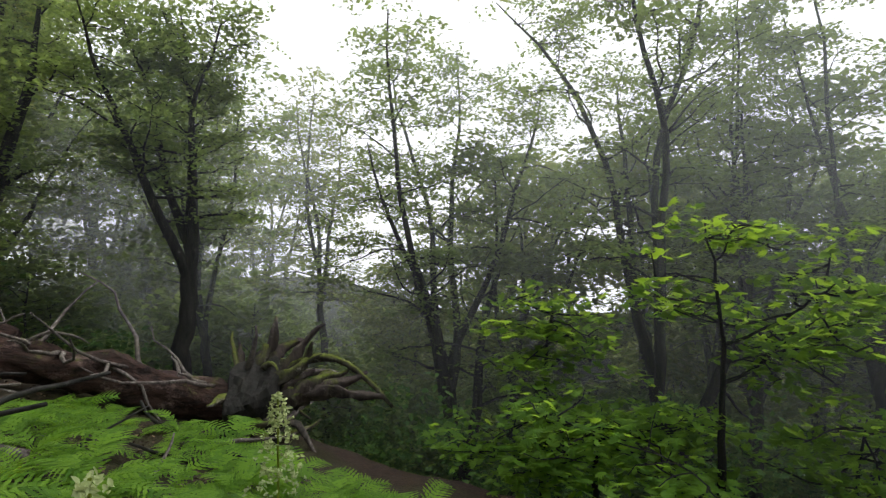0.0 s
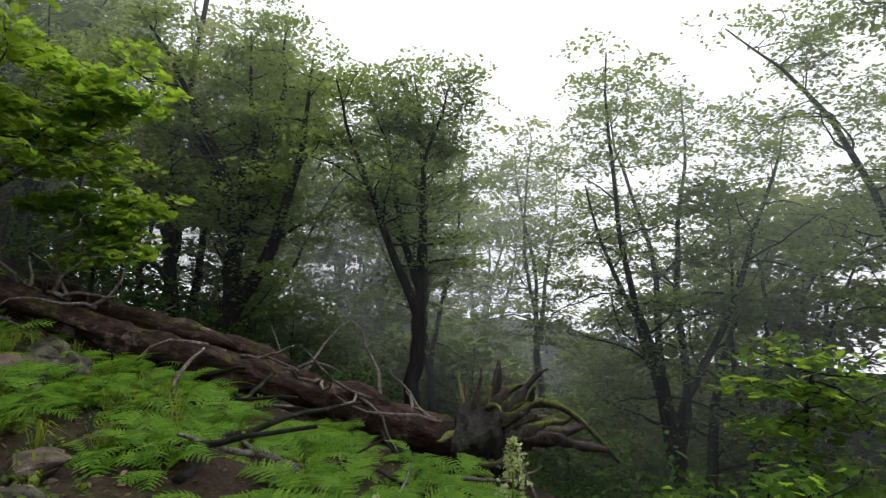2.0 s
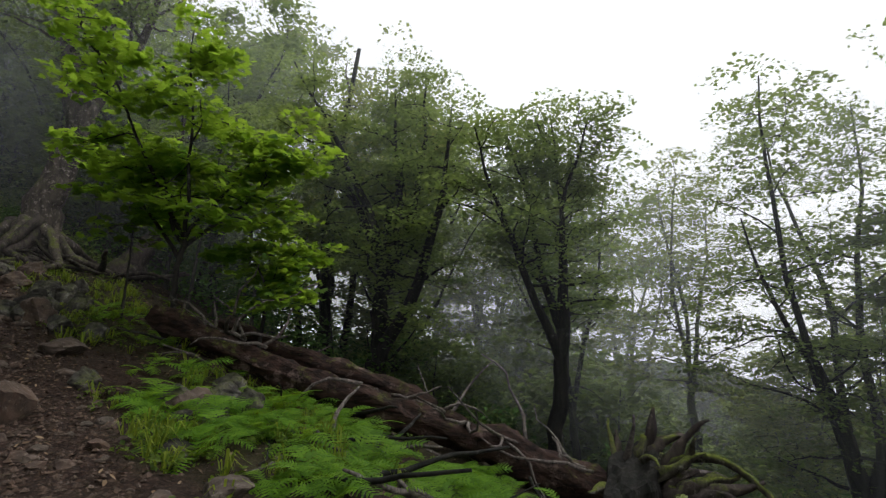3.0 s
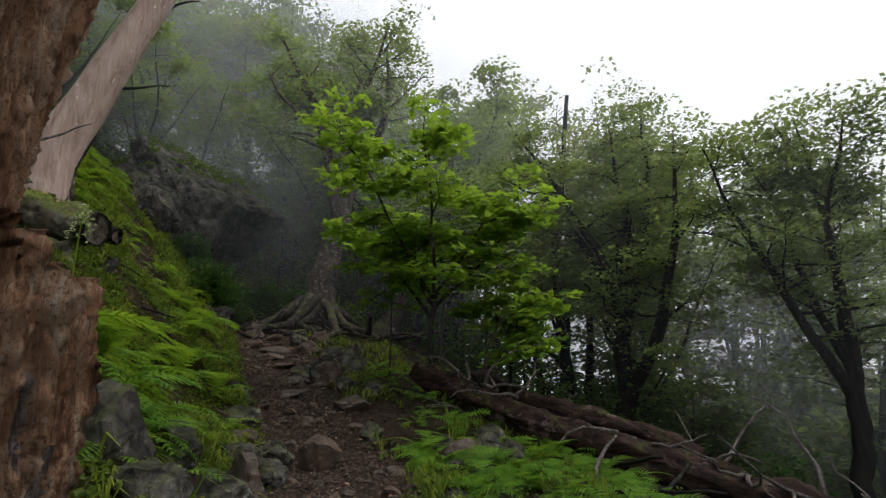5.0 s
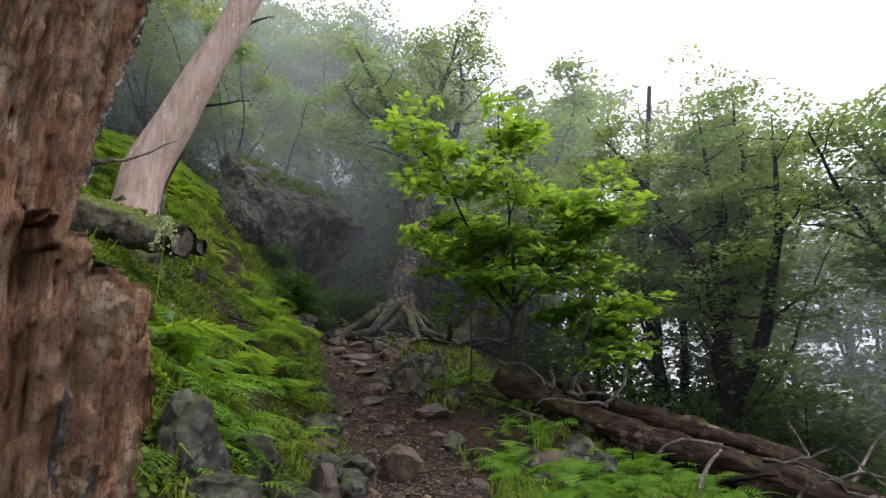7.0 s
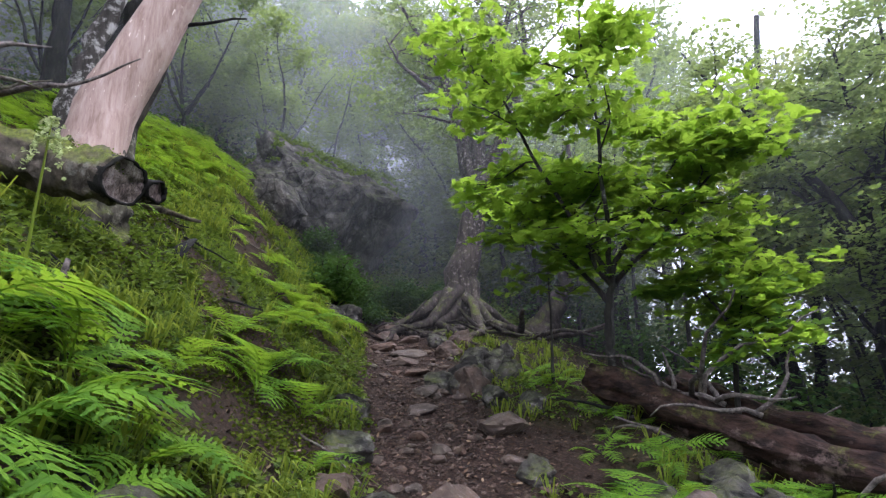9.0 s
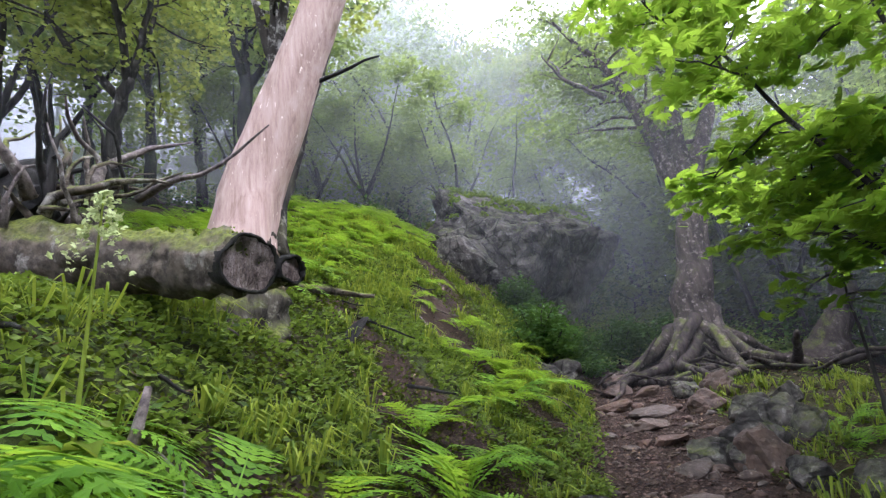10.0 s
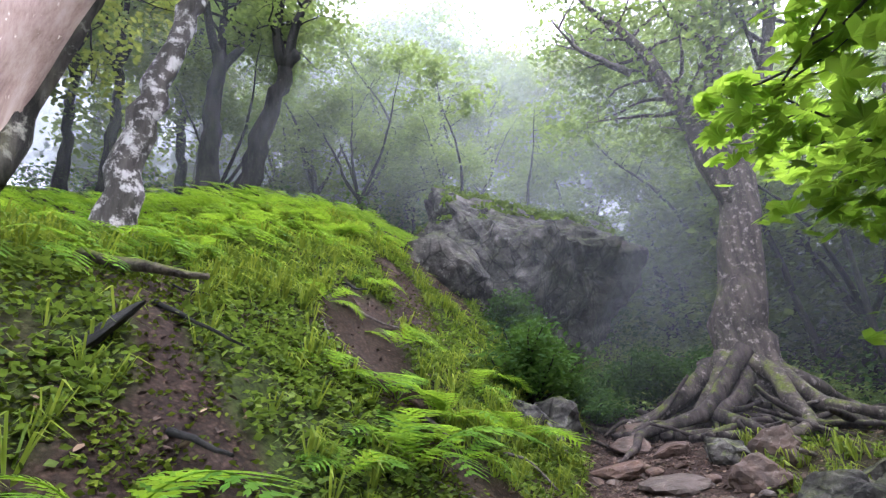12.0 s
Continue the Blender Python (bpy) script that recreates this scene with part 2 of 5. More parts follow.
def thing(name, x, y, z, label, category, group="", kind=""):
    ob = new(name)
    ob.location = (x, y, z)
    return tagged(ob, label, category, group, kind)


def tube(path, radii, sides=8, rough=0.0, seed=0.0, cap=True):
    """A tapered tube along a path, with lumps in its surface. Returns vertices and faces."""
    path = np.asarray(path, float)
    n = len(path)
    d = np.gradient(path, axis=0)
    d /= np.linalg.norm(d, axis=1)[:, None] + 1e-9
    ref = np.array([0.31, 0.95, 0.05]) if abs(d[:, 1]).mean() < 0.8 else np.array([0.95, 0.1, 0.3])
    u = np.cross(d, ref)
    u /= np.linalg.norm(u, axis=1)[:, None] + 1e-9
    w = np.cross(d, u)
    a = np.arange(sides) * 2 * np.pi / sides
    r = np.asarray(radii, float)[:, None] * np.ones((n, sides))
    if rough:
        for i in range(n):
            for k in range(sides):
                r[i, k] *= 1 + rough * noise.noise((math.cos(a[k]) * 1.6 + seed, math.sin(a[k]) * 1.6, i * 0.45 + seed))
                if sides > 18:
                    r[i, k] *= 1 + 0.5 * rough * noise.noise((math.cos(a[k]) * 6, math.sin(a[k]) * 6 + seed, i * 0.6)) - 0.35 * rough * abs(noise.noise((math.cos(a[k]) * 3, math.sin(a[k]) * 3, i * 0.15 + seed)))
    v = path[:, None, :] + r[..., None] * (np.cos(a)[None, :, None] * u[:, None, :] + np.sin(a)[None, :, None] * w[:, None, :])
    v = v.reshape(-1, 3)
    f = []
    for i in range(n - 1):
        for k in range(sides):
            k2 = (k + 1) % sides
            f.append((i * sides + k, i * sides + k2, (i + 1) * sides + k2, (i + 1) * sides + k))
    if cap:
        f.append(tuple(range(sides))[::-1])
        f.append(tuple((n - 1) * sides + k for k in range(sides)))
    return v, f


class Bag:
    """Collects pieces of geometry for one mesh."""

    def __init__(self):
        self.v, self.f, self.count = [], [], 0

    def add(self, v, f):
        f = f if isinstance(f, list) else f.tolist()
        o = self.count
        self.f.extend([tuple(i + o for i in q) for q in f])
        self.v.append(np.asarray(v))
        self.count += len(v)

    def mesh(self, name, material, smooth=True):
        return mesh_of(name, np.concatenate(self.v), self.f, material, smooth)


def wander(rng, start, way, length, n=8, wobble=0.25, lift=0.0):
    """A crooked line from start: way is turned a little at each step."""
    p = [np.array(start, float)]
    d = np.array(way, float)
    d /= np.linalg.norm(d)
    for _ in range(n):
        d = d + rng.normal(0, wobble, 3) * 0.5 + np.array([0, 0, lift])
        d /= np.linalg.norm(d)
        p.append(p[-1] + d * length / n)
    return np.array(p)


def outline(kind):
    """A leaf's outline in its own plane, y along the midrib, one long."""
    if kind == "maple":
        tips = [(-1.0, 0.42), (-0.62, 0.82), (0.0, 1.0), (0.62, 0.82), (1.0, 0.42)]
        dips = [(-0.45, 0.45), (-0.22, 0.58), (0.22, 0.58), (0.45, 0.45)]
        pts = [(0, 0), (-0.5, 0.1)]
        for k in range(5):
            pts.append((tips[k][0] * 0.62, tips[k][1]))
            if k < 4:
                pts.append((dips[k][0] * 0.62, dips[k][1]))
        pts.append((0.5, 0.1))
        return np.array(pts), [(0, k, k + 1) for k in range(1, len(pts) - 1)]
    if kind == "oval":
        pts = np.array([(0, 0), (-0.24, 0.32), (-0.2, 0.68), (0, 1), (0.2, 0.68), (0.24, 0.32)])
        return pts, [(0, 1, 2, 3), (0, 3, 4, 5)]
    return np.array([(0, 0), (-0.36, 0.5), (0, 1), (0.36, 0.5)]), [(0, 1, 2, 3)]


def leaves(rng, centre, size, kind="kite", tilt=0.45, normal=None):
    """Leaf blades at the given centres, lying about level with a random tilt and turn."""
    pts, fc = outline(kind)
    n = len(centre)
    nz = rng.normal(0, tilt, (n, 3))
    nz[:, 2] = 1
    if normal is not None:
        nz += normal
    nz /= np.linalg.norm(nz, axis=1)[:, None]
    az = rng.uniform(0, 2 * np.pi, n)
    t = np.stack([np.cos(az), np.sin(az), np.zeros(n)], 1)
    t -= nz * (t * nz).sum(1)[:, None]
    t /= np.linalg.norm(t, axis=1)[:, None]
    b = np.cross(nz, t)
    s = size * rng.uniform(0.65, 1.25, n)
    droop = -0.25 * (pts[:, 1] - 0.3) ** 2
    v = centre[:, None, :] + s[:, None, None] * (pts[None, :, :1] * b[:, None, :] + (pts[None, :, 1:] - 0.5) * t[:, None, :] + droop[None, :, None] * nz[:, None, :])
    k = len(pts)
    f = [tuple(i + j * k for i in q) for j in range(n) for q in fc]
    return v.reshape(-1, 3), f


def spray(rng, tip, radius, n, flat=0.12, sag=0.25):
    """Points of a level fan of leaves round a tip."""
    a = rng.uniform(0, 2 * np.pi, n)
    r = radius * np.sqrt(rng.uniform(0, 1, n))
    z = rng.normal(0, flat * radius, n) - sag * r * r / radius
    return np.stack([tip[0] + r * np.cos(a), tip[1] + r * np.sin(a), tip[2] + z], 1)


# ---- ground ----
def trail_height(x):
    return np.interp(-x, [-40, -8, 0, 6.5, 11.3, 13.1, 16, 30, 80], [-3, -0.6, 0, 0.8, 2.1, 2.6, 3.4, 9, 22])


def trail_line(x):
    return np.interp(-x, [-40, -8, 0, 2.4, 6.5, 12.3, 16, 30, 80], [-6, -1.2, 0.1, 0.75, 1.9, 2.9, 3.4, 4.5, 8])


def bank(s):
    return np.interp(s, [-120, -60, -30, -7, -2.5, -1.3, 0.5, 2.7, 6, 14, 40, 120], [-40, -24, -14, -1.3, -0.1, 0, 0, 2.1, 3.45, 5.6, 12, 26])


def bare(x, y):
    """Patches of the bank where the soil lies open."""
    return noise.noise((x * 0.75, y * 0.75, 50.0)) > 0.17


def height(x, y):
    """The hillside: a trail cut into a slope that rises to one side and falls to the other."""
    s = trail_line(x) - y
    steep = 1 + 0.1 * min(5.0, max(0.0, -x - 10.6)) * min(1.0, max(0.35, 1.7 - 0.17 * s)) if s > 0 else 1.0
    z = trail_height(x) + steep * (0.5 * bank(s) + 0.25 * (bank(s - 0.25) + bank(s + 0.25)))
    far = min(1.0, max(0.15, (abs(s) - 0.3) / 2.0))
    z += 0.16 * far * noise.noise((x * 0.9, y * 0.9, 3.3)) + 0.35 * far * noise.noise((x * 0.22, y * 0.22, 7.7))
    z += 0.03 * noise.noise((x * 4.5, y * 4.5, 1.1)) + 0.05 * far * noise.noise((x * 2.2, y * 2.2, 5.1))
    return float(z)


def build_ground():
    xs = np.concatenate([np.linspace(-400, -90, 12), np.linspace(-80, -25, 45), np.arange(-24, 7, 0.14), np.linspace(7.5, 30, 40), np.linspace(35, 400, 14)])
    ys = np.concatenate([np.linspace(-400, -60, 10), np.linspace(-55, -9, 46), np.arange(-8.5, 9, 0.14), np.linspace(9.4, 45, 60), np.linspace(52, 400, 14)])
    v = np.array([(x, y, height(x, y)) for x in xs for y in ys])
    ny = len(ys)
    f = [(i * ny + j, (i + 1) * ny + j, (i + 1) * ny + j + 1, i * ny + j + 1) for i in range(len(xs) - 1) for j in range(ny - 1)]
    me = mesh_of("ground", v, f, SOIL)
    at = me.attributes.new("growth", "FLOAT", "POINT")
    s = trail_line(v[:, 0]) - v[:, 1]
    grows = np.clip((np.abs(s + 0.05) - 0.75) / 0.7, 0, 1)
    grows *= np.where(s < -1.0, 0.3, 1.0)
    grows *= np.array([0.0 if bare(p[0], p[1]) else 1.0 for p in v])
    at.data.foreach_set("value", grows)
    return tagged(new("ground", me), "steep forest hillside of dark soil with a brown trail cut along it", "ground", kind="structure")


build_ground()


# ---- mist ----
def mist_veil(radius, cx, cy, tall, a0, a1, seed, low=2.4, dense=1.0):
    """A wide, wavering sheet across the slope that imitates haze, thinning out towards the ground."""
    cols, rws = 150, 15
    v, thick = [], []
    for i in range(cols):
        a = radians(a0 + (a1 - a0) * i / (cols - 1))
        for j in range(rws):
            h = tall * (j / (rws - 1)) ** 1.7
            r = radius * (1 + 0.05 * math.sin(5 * a + seed)) + 0.1 * h + 0.8 * noise.noise((a * 4 + seed, h * 0.2, seed))
            x, y = cx - r * math.sin(a), cy + r * math.cos(a)
            v.append((x, y, height(x, y) - 0.3 + h))
            below = y - trail_line(x) > 2
            z = height(x, y) + h
            # haze thinned low on the downhill side, so that part stays dark
            hollow = min(1.0, max(0.0, (z + 5.0) / 9.0)) if below else 1.0
            edge = hollow * min(1.0, i / 14, (cols - 1 - i) / 14)
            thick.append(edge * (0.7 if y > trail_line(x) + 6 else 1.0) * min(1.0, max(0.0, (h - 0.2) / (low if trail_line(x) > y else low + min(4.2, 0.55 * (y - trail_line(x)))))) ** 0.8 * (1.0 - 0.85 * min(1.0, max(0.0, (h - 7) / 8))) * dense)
    f = [(i * rws + j, (i + 1) * rws + j, (i + 1) * rws + j + 1, i * rws + j + 1) for i in range(cols - 1) for j in range(rws - 1)]
    me = mesh_of("mist", v, f, MIST)
    me.attributes.new("veil", "FLOAT", "POINT").data.foreach_set("value", thick)
    return tagged(new("mist", me), "thin white see-through sheet standing in for haze between the trees", "mist", "mist veils", "stuff")


# haze added as rings of sheets, denser the farther out they stand
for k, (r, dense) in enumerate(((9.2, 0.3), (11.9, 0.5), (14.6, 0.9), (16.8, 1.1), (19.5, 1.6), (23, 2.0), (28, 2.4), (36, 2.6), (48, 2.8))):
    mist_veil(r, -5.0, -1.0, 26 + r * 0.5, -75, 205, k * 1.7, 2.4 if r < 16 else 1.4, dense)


# ---- trees ----
def tree(name, x, y, trunk, r0, bark, leaf, label, limbs=9, crown_from=0.35, limb_len=2.2, sprays=4, per_spray=70,
         spray_r=0.55, leaf_size=0.09, kind="kite", seed=1, rise=0.5, flare=1.5, group="", forks=(), sink=0.15, sides=12, tilt=0.45, category="tree", twigs=True, taper=0.82, wave=0.16, low=0.2):
    """A tree: trunk is a list of offsets from the foot; forks leave it at a share of its length, and limbs leave both and end in level sprays of leaves."""
    rng = np.random.default_rng(seed)
    z0 = height(x, y) - sink
    top = thing(name, x, y, z0, label, category, group)
    way = np.array([(0, 0, 0), *trunk], float)
    t = np.linspace(0, 1, len(way))
    fine = np.linspace(0, 1, 18)
    line = np.stack([np.interp(fine, t, way[:, k]) for k in range(3)], 1)
    line[1:-1] = 0.5 * line[1:-1] + 0.25 * (line[:-2] + line[2:])
    line[1:, :2] += rng.normal(0, r0 * wave, (17, 2))
    rad = r0 * (1 - taper * fine ** 0.9) + r0 * (flare - 1) * np.exp(-line[:, 2] / (r0 * 2.2))
    part("trunk", mesh_of("trunk", *tube(line, rad, sides, 0.22, seed), bark), top)
    crown = Bag()

    def foliage(p, wide, n):
        c = spray(rng, p, wide, n)
        crown.add(*leaves(rng, c, leaf_size, kind, tilt))

    starts = [(line, rad)]
    for fork_at, fdir, flen in forks:
        i = min(16, int(fork_at * 17))
        fl = wander(rng, line[i], fdir, flen, 12, 0.2, 0.03)
        fr = np.linspace(rad[i] * 0.78, max(0.008, r0 * 0.07), 13)
        part("limb", mesh_of("limb", *tube(fl, fr, 9, 0.2, seed + 3.1), bark), top)
        starts.append((fl, fr))
    boughs = Bag()
    bearers = starts if crown_from < 1 else starts[1:]
    for k in range(limbs):
        src, srad = bearers[k % len(bearers)]
        lo = crown_from if src is line else low
        u = lo + (1 - lo) * ((k + rng.uniform(0, 1)) / limbs) ** 0.85
        i = min(len(src) - 1, int(u * (len(src) - 1)))
        a = k * 2.4 + rng.uniform(-0.5, 0.5)
        shrink = 1.0 - 0.5 * max(0, (u - 0.6)) * 2
        ln = limb_len * rng.uniform(0.6, 1.2) * shrink
        lb = wander(rng, src[i], (math.cos(a), math.sin(a), (rise + 0.5 * u * u * rise) * rng.uniform(0.3, 1.4)), ln, 7, 0.4, -0.02)
        lr = np.linspace(max(0.012, min(0.05, srad[i] * 0.42)), 0.006, 8)
        bag = Bag() if twigs else boughs
        bag.add(*tube(lb if twigs else lb[::2], lr if twigs else lr[::2], 6 if twigs else 4, 0.1, k))
        for q in range(sprays):
            b = lb[min(7, 2 + int(6 * (q + 1) / sprays))]
            d = rng.normal(0, 1, 3)
            d[2] = abs(d[2]) * 0.25
            tw = wander(rng, b, d, ln * rng.uniform(0.2, 0.45), 4, 0.35)
            if twigs:
                bag.add(*tube(tw, np.linspace(0.009, 0.004, 5), 4, 0, 0, False))
            foliage(tw[-1], spray_r * rng.uniform(0.6, 1.3), int(per_spray * rng.uniform(0.5, 1.4)))
        foliage(lb[-1], spray_r * rng.uniform(0.7, 1.2), per_spray)
        if twigs:
            part("limb", bag.mesh("limb", bark), top)
    if not twigs:
        part("branchwork", boughs.mesh("branchwork", bark), top)
    for fl, _ in bearers:
        for q in range(4):
            foliage(fl[-1] + rng.normal(0, spray_r * 0.6, 3), spray_r, per_spray)
    part("crown", crown.mesh("crown", leaf, False), top)
    return top


def forked(name, x, y, tall, r0, bark, leaf, label, seed, split=0.4, leaders=4, spread=0.42, lean=(0.0, 0.0), more=(), **opt):
    """A spreading tree whose trunk parts into rising leaders; more names extra low forks."""
    rng = random.Random(seed * 7 + 1)
    h = tall * split
    trunk = [(lean[0] * 0.3 + rng.uniform(-0.1, 0.1), lean[1] * 0.3, h * 0.4), (lean[0] * 0.7, lean[1] * 0.7 + rng.uniform(-0.1, 0.1), h * 0.75), (lean[0], lean[1], h)]
    turn = rng.uniform(0, 6.28)
    forks = list(more)
    for k in range(leaders):
        a = turn + 6.28 * k / leaders + rng.uniform(-0.4, 0.4)
        w = spread * (rng.uniform(0.6, 1.25) if k else 0.25)
        ln = (tall - h) * rng.uniform(0.86, 1.06)
        forks.append((rng.uniform(0.82, 1.0), (math.cos(a) * w, math.sin(a) * w, 1.0), ln))
    opt.setdefault("taper", 0.4)
    return tree(name, x, y, trunk, r0, bark, leaf, label, forks=forks, seed=seed, crown_from=1.0, **opt)


DARK = "tall broadleaf tree with dark trunk and tiered green leaves"
PALEL = "slender broadleaf tree with yellow-green tiered leaves, faint in mist"

# the row of trees across the fall of the slope
forked("broadleaf_tree", -8.9, 9.7, 8.9, 0.23, BARK_DARK, LEAF_MID, "dense dark-leaved tree with twin trunks beyond the fallen log", 11, 0.34, 5, 0.36, (0.35, 0.15),
       ((0.35, (0.5, 0.15, 1.0), 6.4),), limbs=74, limb_len=1.45, sprays=5, per_spray=60, spray_r=0.5, leaf_size=0.1, rise=0.25, low=0.02)
forked("broadleaf_tree", -5.2, 11.4, 9.6, 0.21, BARK_DARK, LEAF_MID, "dark lichen-flecked tree with bare crooked lower boughs", 12, 0.42, 5, 0.42, (0.2, 0.0),
       limbs=66, limb_len=1.5, sprays=5, per_spray=50, spray_r=0.5, leaf_size=0.1, rise=0.45, low=0.22)
forked("broadleaf_tree", -3.7, 19.0, 14.5, 0.17, BARK_GREY, LEAF_PALE, PALEL, 13, 0.5, 3, 0.2, (-0.4, 0.0), limbs=44, limb_len=1.9, sprays=4, per_spray=42, spray_r=0.6, leaf_size=0.13, rise=0.25, low=0.0)
forked("broadleaf_tree", 0.6, 15.5, 14.2, 0.23, BARK_DARK, LEAF_MID, DARK, 14, 0.3, 4, 0.3, (-0.5, 0.0), ((0.2, (0.3, 0.2, 1), 9.5), (0.5, (-0.4, 0.1, 1), 8.5)),
       limbs=84, limb_len=2.1, sprays=5, per_spray=50, spray_r=0.6, leaf_size=0.12, rise=0.35, low=0.25)
forked("broadleaf_tree", 5.0, 12.6, 14.4, 0.25, BARK_DARK, LEAF_MID, DARK, 15, 0.27, 4, 0.32, (-0.3, 0.1), ((0.4, (0.55, 0.2, 1), 9),),
       limbs=80, limb_len=2.1, sprays=5, per_spray=46, spray_r=0.55, leaf_size=0.11, rise=0.5, low=0.3)
forked("broadleaf_tree", 7.4, 13.5, 14.6, 0.18, BARK_DARK, LEAF_MID, DARK, 16, 0.4, 3, 0.25, (0.1, 0.0), limbs=52, limb_len=1.9, sprays=5, per_spray=46, spray_r=0.6, leaf_size=0.12, low=0.1)
forked("broadleaf_tree", 9.4, 12.4, 14.5, 0.18, BARK_DARK, LEAF_MID, DARK, 17, 0.35, 4, 0.3, (0.1, 0.0), limbs=52, limb_len=1.9, sprays=5, per_spray=46, spray_r=0.6, leaf_size=0.12, low=0.1)
forked("broadleaf_tree", -11.6, 11.6, 8.6, 0.14, BARK_DARK, LEAF_PALE, "yellow-green leafy tree beyond the dead snag", 18, 0.4, 4, 0.4, (0.2, 0.1), limbs=40, limb_len=1.4, sprays=5, per_spray=50, spray_r=0.5, leaf_size=0.11, rise=0.3)

# trees that fade into the cloud: a few kinds, repeated
kinds = [
    forked("misty_tree", -12.0, 14.5, 11.5, 0.18, BARK_DARK, LEAF_MID, "slender dark tree dissolving in white mist", 31, 0.38, 4, 0.36, (0.3, 0.0), limbs=36, limb_len=1.9,
           per_spray=30, spray_r=0.7, leaf_size=0.19, twigs=False, group="misty background trees", sides=8),
    forked("misty_tree", -1.6, 24.0, 12.5, 0.18, BARK_GREY, LEAF_PALE, "pale yellow-green tree dissolving in white mist", 32, 0.42, 4, 0.34, (-0.3, 0.0), limbs=36, limb_len=2.0,
           per_spray=30, spray_r=0.75, leaf_size=0.2, twigs=False, group="misty background trees", sides=8),
    forked("misty_tree", -17.0, 10.5, 7.6, 0.14, BARK_DARK, LEAF_MID, "crooked small tree dissolving in white mist", 33, 0.26, 5, 0.6, (0.5, 0.1), limbs=34, limb_len=1.6,
           per_spray=30, spray_r=0.6, leaf_size=0.16, twigs=False, group="misty background trees", sides=8, low=0.4),
]
kinds.append(tree("misty_thicket", -21.0, 6.4, [(0.1, 0, 1), (0.1, 0.1, 2), (0.2, 0, 3.4)], 0.07, BARK_DARK, LEAF_MID, "low leafy thicket dissolving in white mist", limbs=24, limb_len=1.7, crown_from=0.02,
                  per_spray=24, spray_r=0.8, leaf_size=0.19, seed=34, sides=6, twigs=False, group="misty thickets"))
rb = random.Random(5)


def misty(x, y, k, s=1.0):
    s *= 1.15 if y > 19 else 1.0
    ob = copy_thing(kinds[k], pose(x, y, height(x, y) - 0.15, 0, 0, rb.uniform(0, 360)))
    ob.scale = (s, s, s * rb.uniform(0.9, 1.1))


for x, y, k, s in ((-6.8, 17, 0, 1), (2.2, 18.5, 0, 1.1), (6.6, 18.5, 1, 1.1), (9.2, 17.5, 0, 1.2), (11.9, 15, 0, 1.1),
                   (13.2, 18.5, 1, 1.1), (1.8, 26, 1, 1.2), (6.4, 27, 0, 1.4), (11.5, 27, 1, 1.4), (-6.6, 27, 0, 1.2), (-12, 24, 1, 1.2), (-18, 21, 0, 1.2), (16, 25, 0, 1.4),
                   (-14.5, 18, 1, 1.0), (-21.5, 15, 0, 1.2), (11, 10.2, 2, 1.0), (-24, 19, 1, 1.3),
                   (-17.5, 8.2, 2, 0.9), (-20.5, 9.3, 1, 0.9), (-23, 7.2, 0, 0.9), (-25.5, 10.5, 1, 1.1), (-20, 6.8, 2, 0.9), (-30, 6, 0, 1.1), (-28, 3.0, 1, 1.0),
                   (-19.4, 0.8, 2, 0.75), (-20.6, 2.2, 2, 0.8), (-21.6, -0.9, 2, 0.9), (-23.5, 1.3, 2, 1.0), (-24, -2.5, 2, 1.0), (-26.5, -0.5, 0, 0.9), (-20.5, -3.6, 2, 0.85), (-27, -5.2, 0, 1.0),
                   (-18.4, -6.2, 0, 0.9), (-15.6, -6.1, 0, 0.85), (-22, -8, 1, 1.0), (-14.5, -8.4, 2, 1.0), (-18.2, -9.6, 0, 1.0), (-12.2, -7.4, 2, 1.0), (-25, -9, 2, 1.1), (-10.5, -9, 0, 1),
                   (-9, 21, 0, 1.1), (-3, 22, 0, 1.0), (4.5, 22, 1, 1.2), (9, 22, 0, 1.3), (14, 21.5, 1, 1.2), (18, 19, 0, 1.3), (-15, 27, 0, 1.4), (-1, 31, 0, 1.5), (4, 33, 1, 1.5), (9, 33, 0, 1.6), (-10, 33, 1, 1.5), (-22, 26, 1, 1.4), (15, 32, 1, 1.6), (21, 27, 0, 1.5), (-5.5, 37, 0, 1.6), (-29, 22, 0, 1.4), (-28, 14, 1, 1.2), (13.5, 12.2, 2, 1.2), (15.5, 15.5, 0, 1.1), (-10.9, 12.4, 2, 1.0), (-12.6, 11.4, 2, 0.9), (-15.2, 13.2, 2, 1.1), (-22, 4.8, 2, 0.9), (-25, 5.5, 1, 1.0), (-21, 6.0, 0, 0.8), (-19, 9.8, 2, 1.0), (-24, 8.4, 2, 1.0), (-27.5, 8, 0, 1.1), (-33, 9, 1, 1.3), (-35, 4, 0, 1.3), (-16.8, 10.8, 0, 0.9), (-30, 12, 0, 1.2), (7, 15.6, 0, 1.15), (12, 19, 0, 1.3), (-17.2, -4.6, 2, 0.7), (-19, -1.6, 2, 0.7), (-22.5, -5.5, 2, 0.9), (-33, -5, 0, 1.3), (-36, -1, 1, 1.4), (-35, -11, 1, 1.3), (-26, -17, 0, 1.2), (-19, -16, 1, 1.1), (-30, -2.5, 1, 1.1), (-32, 1.5, 0, 1.1), (-31, -8, 0, 1.1), (-22, -12, 1, 1.1), (-14, -12, 0, 1.0), (-28, -13, 1, 1.1)):
    if not (y > 19 and k == 0 and x > -12):
        misty(x, y, k, s)
for _ in range(44):
    misty(rb.uniform(-17, 18), rb.uniform(16, 30), 3, rb.uniform(0.8, 1.5))
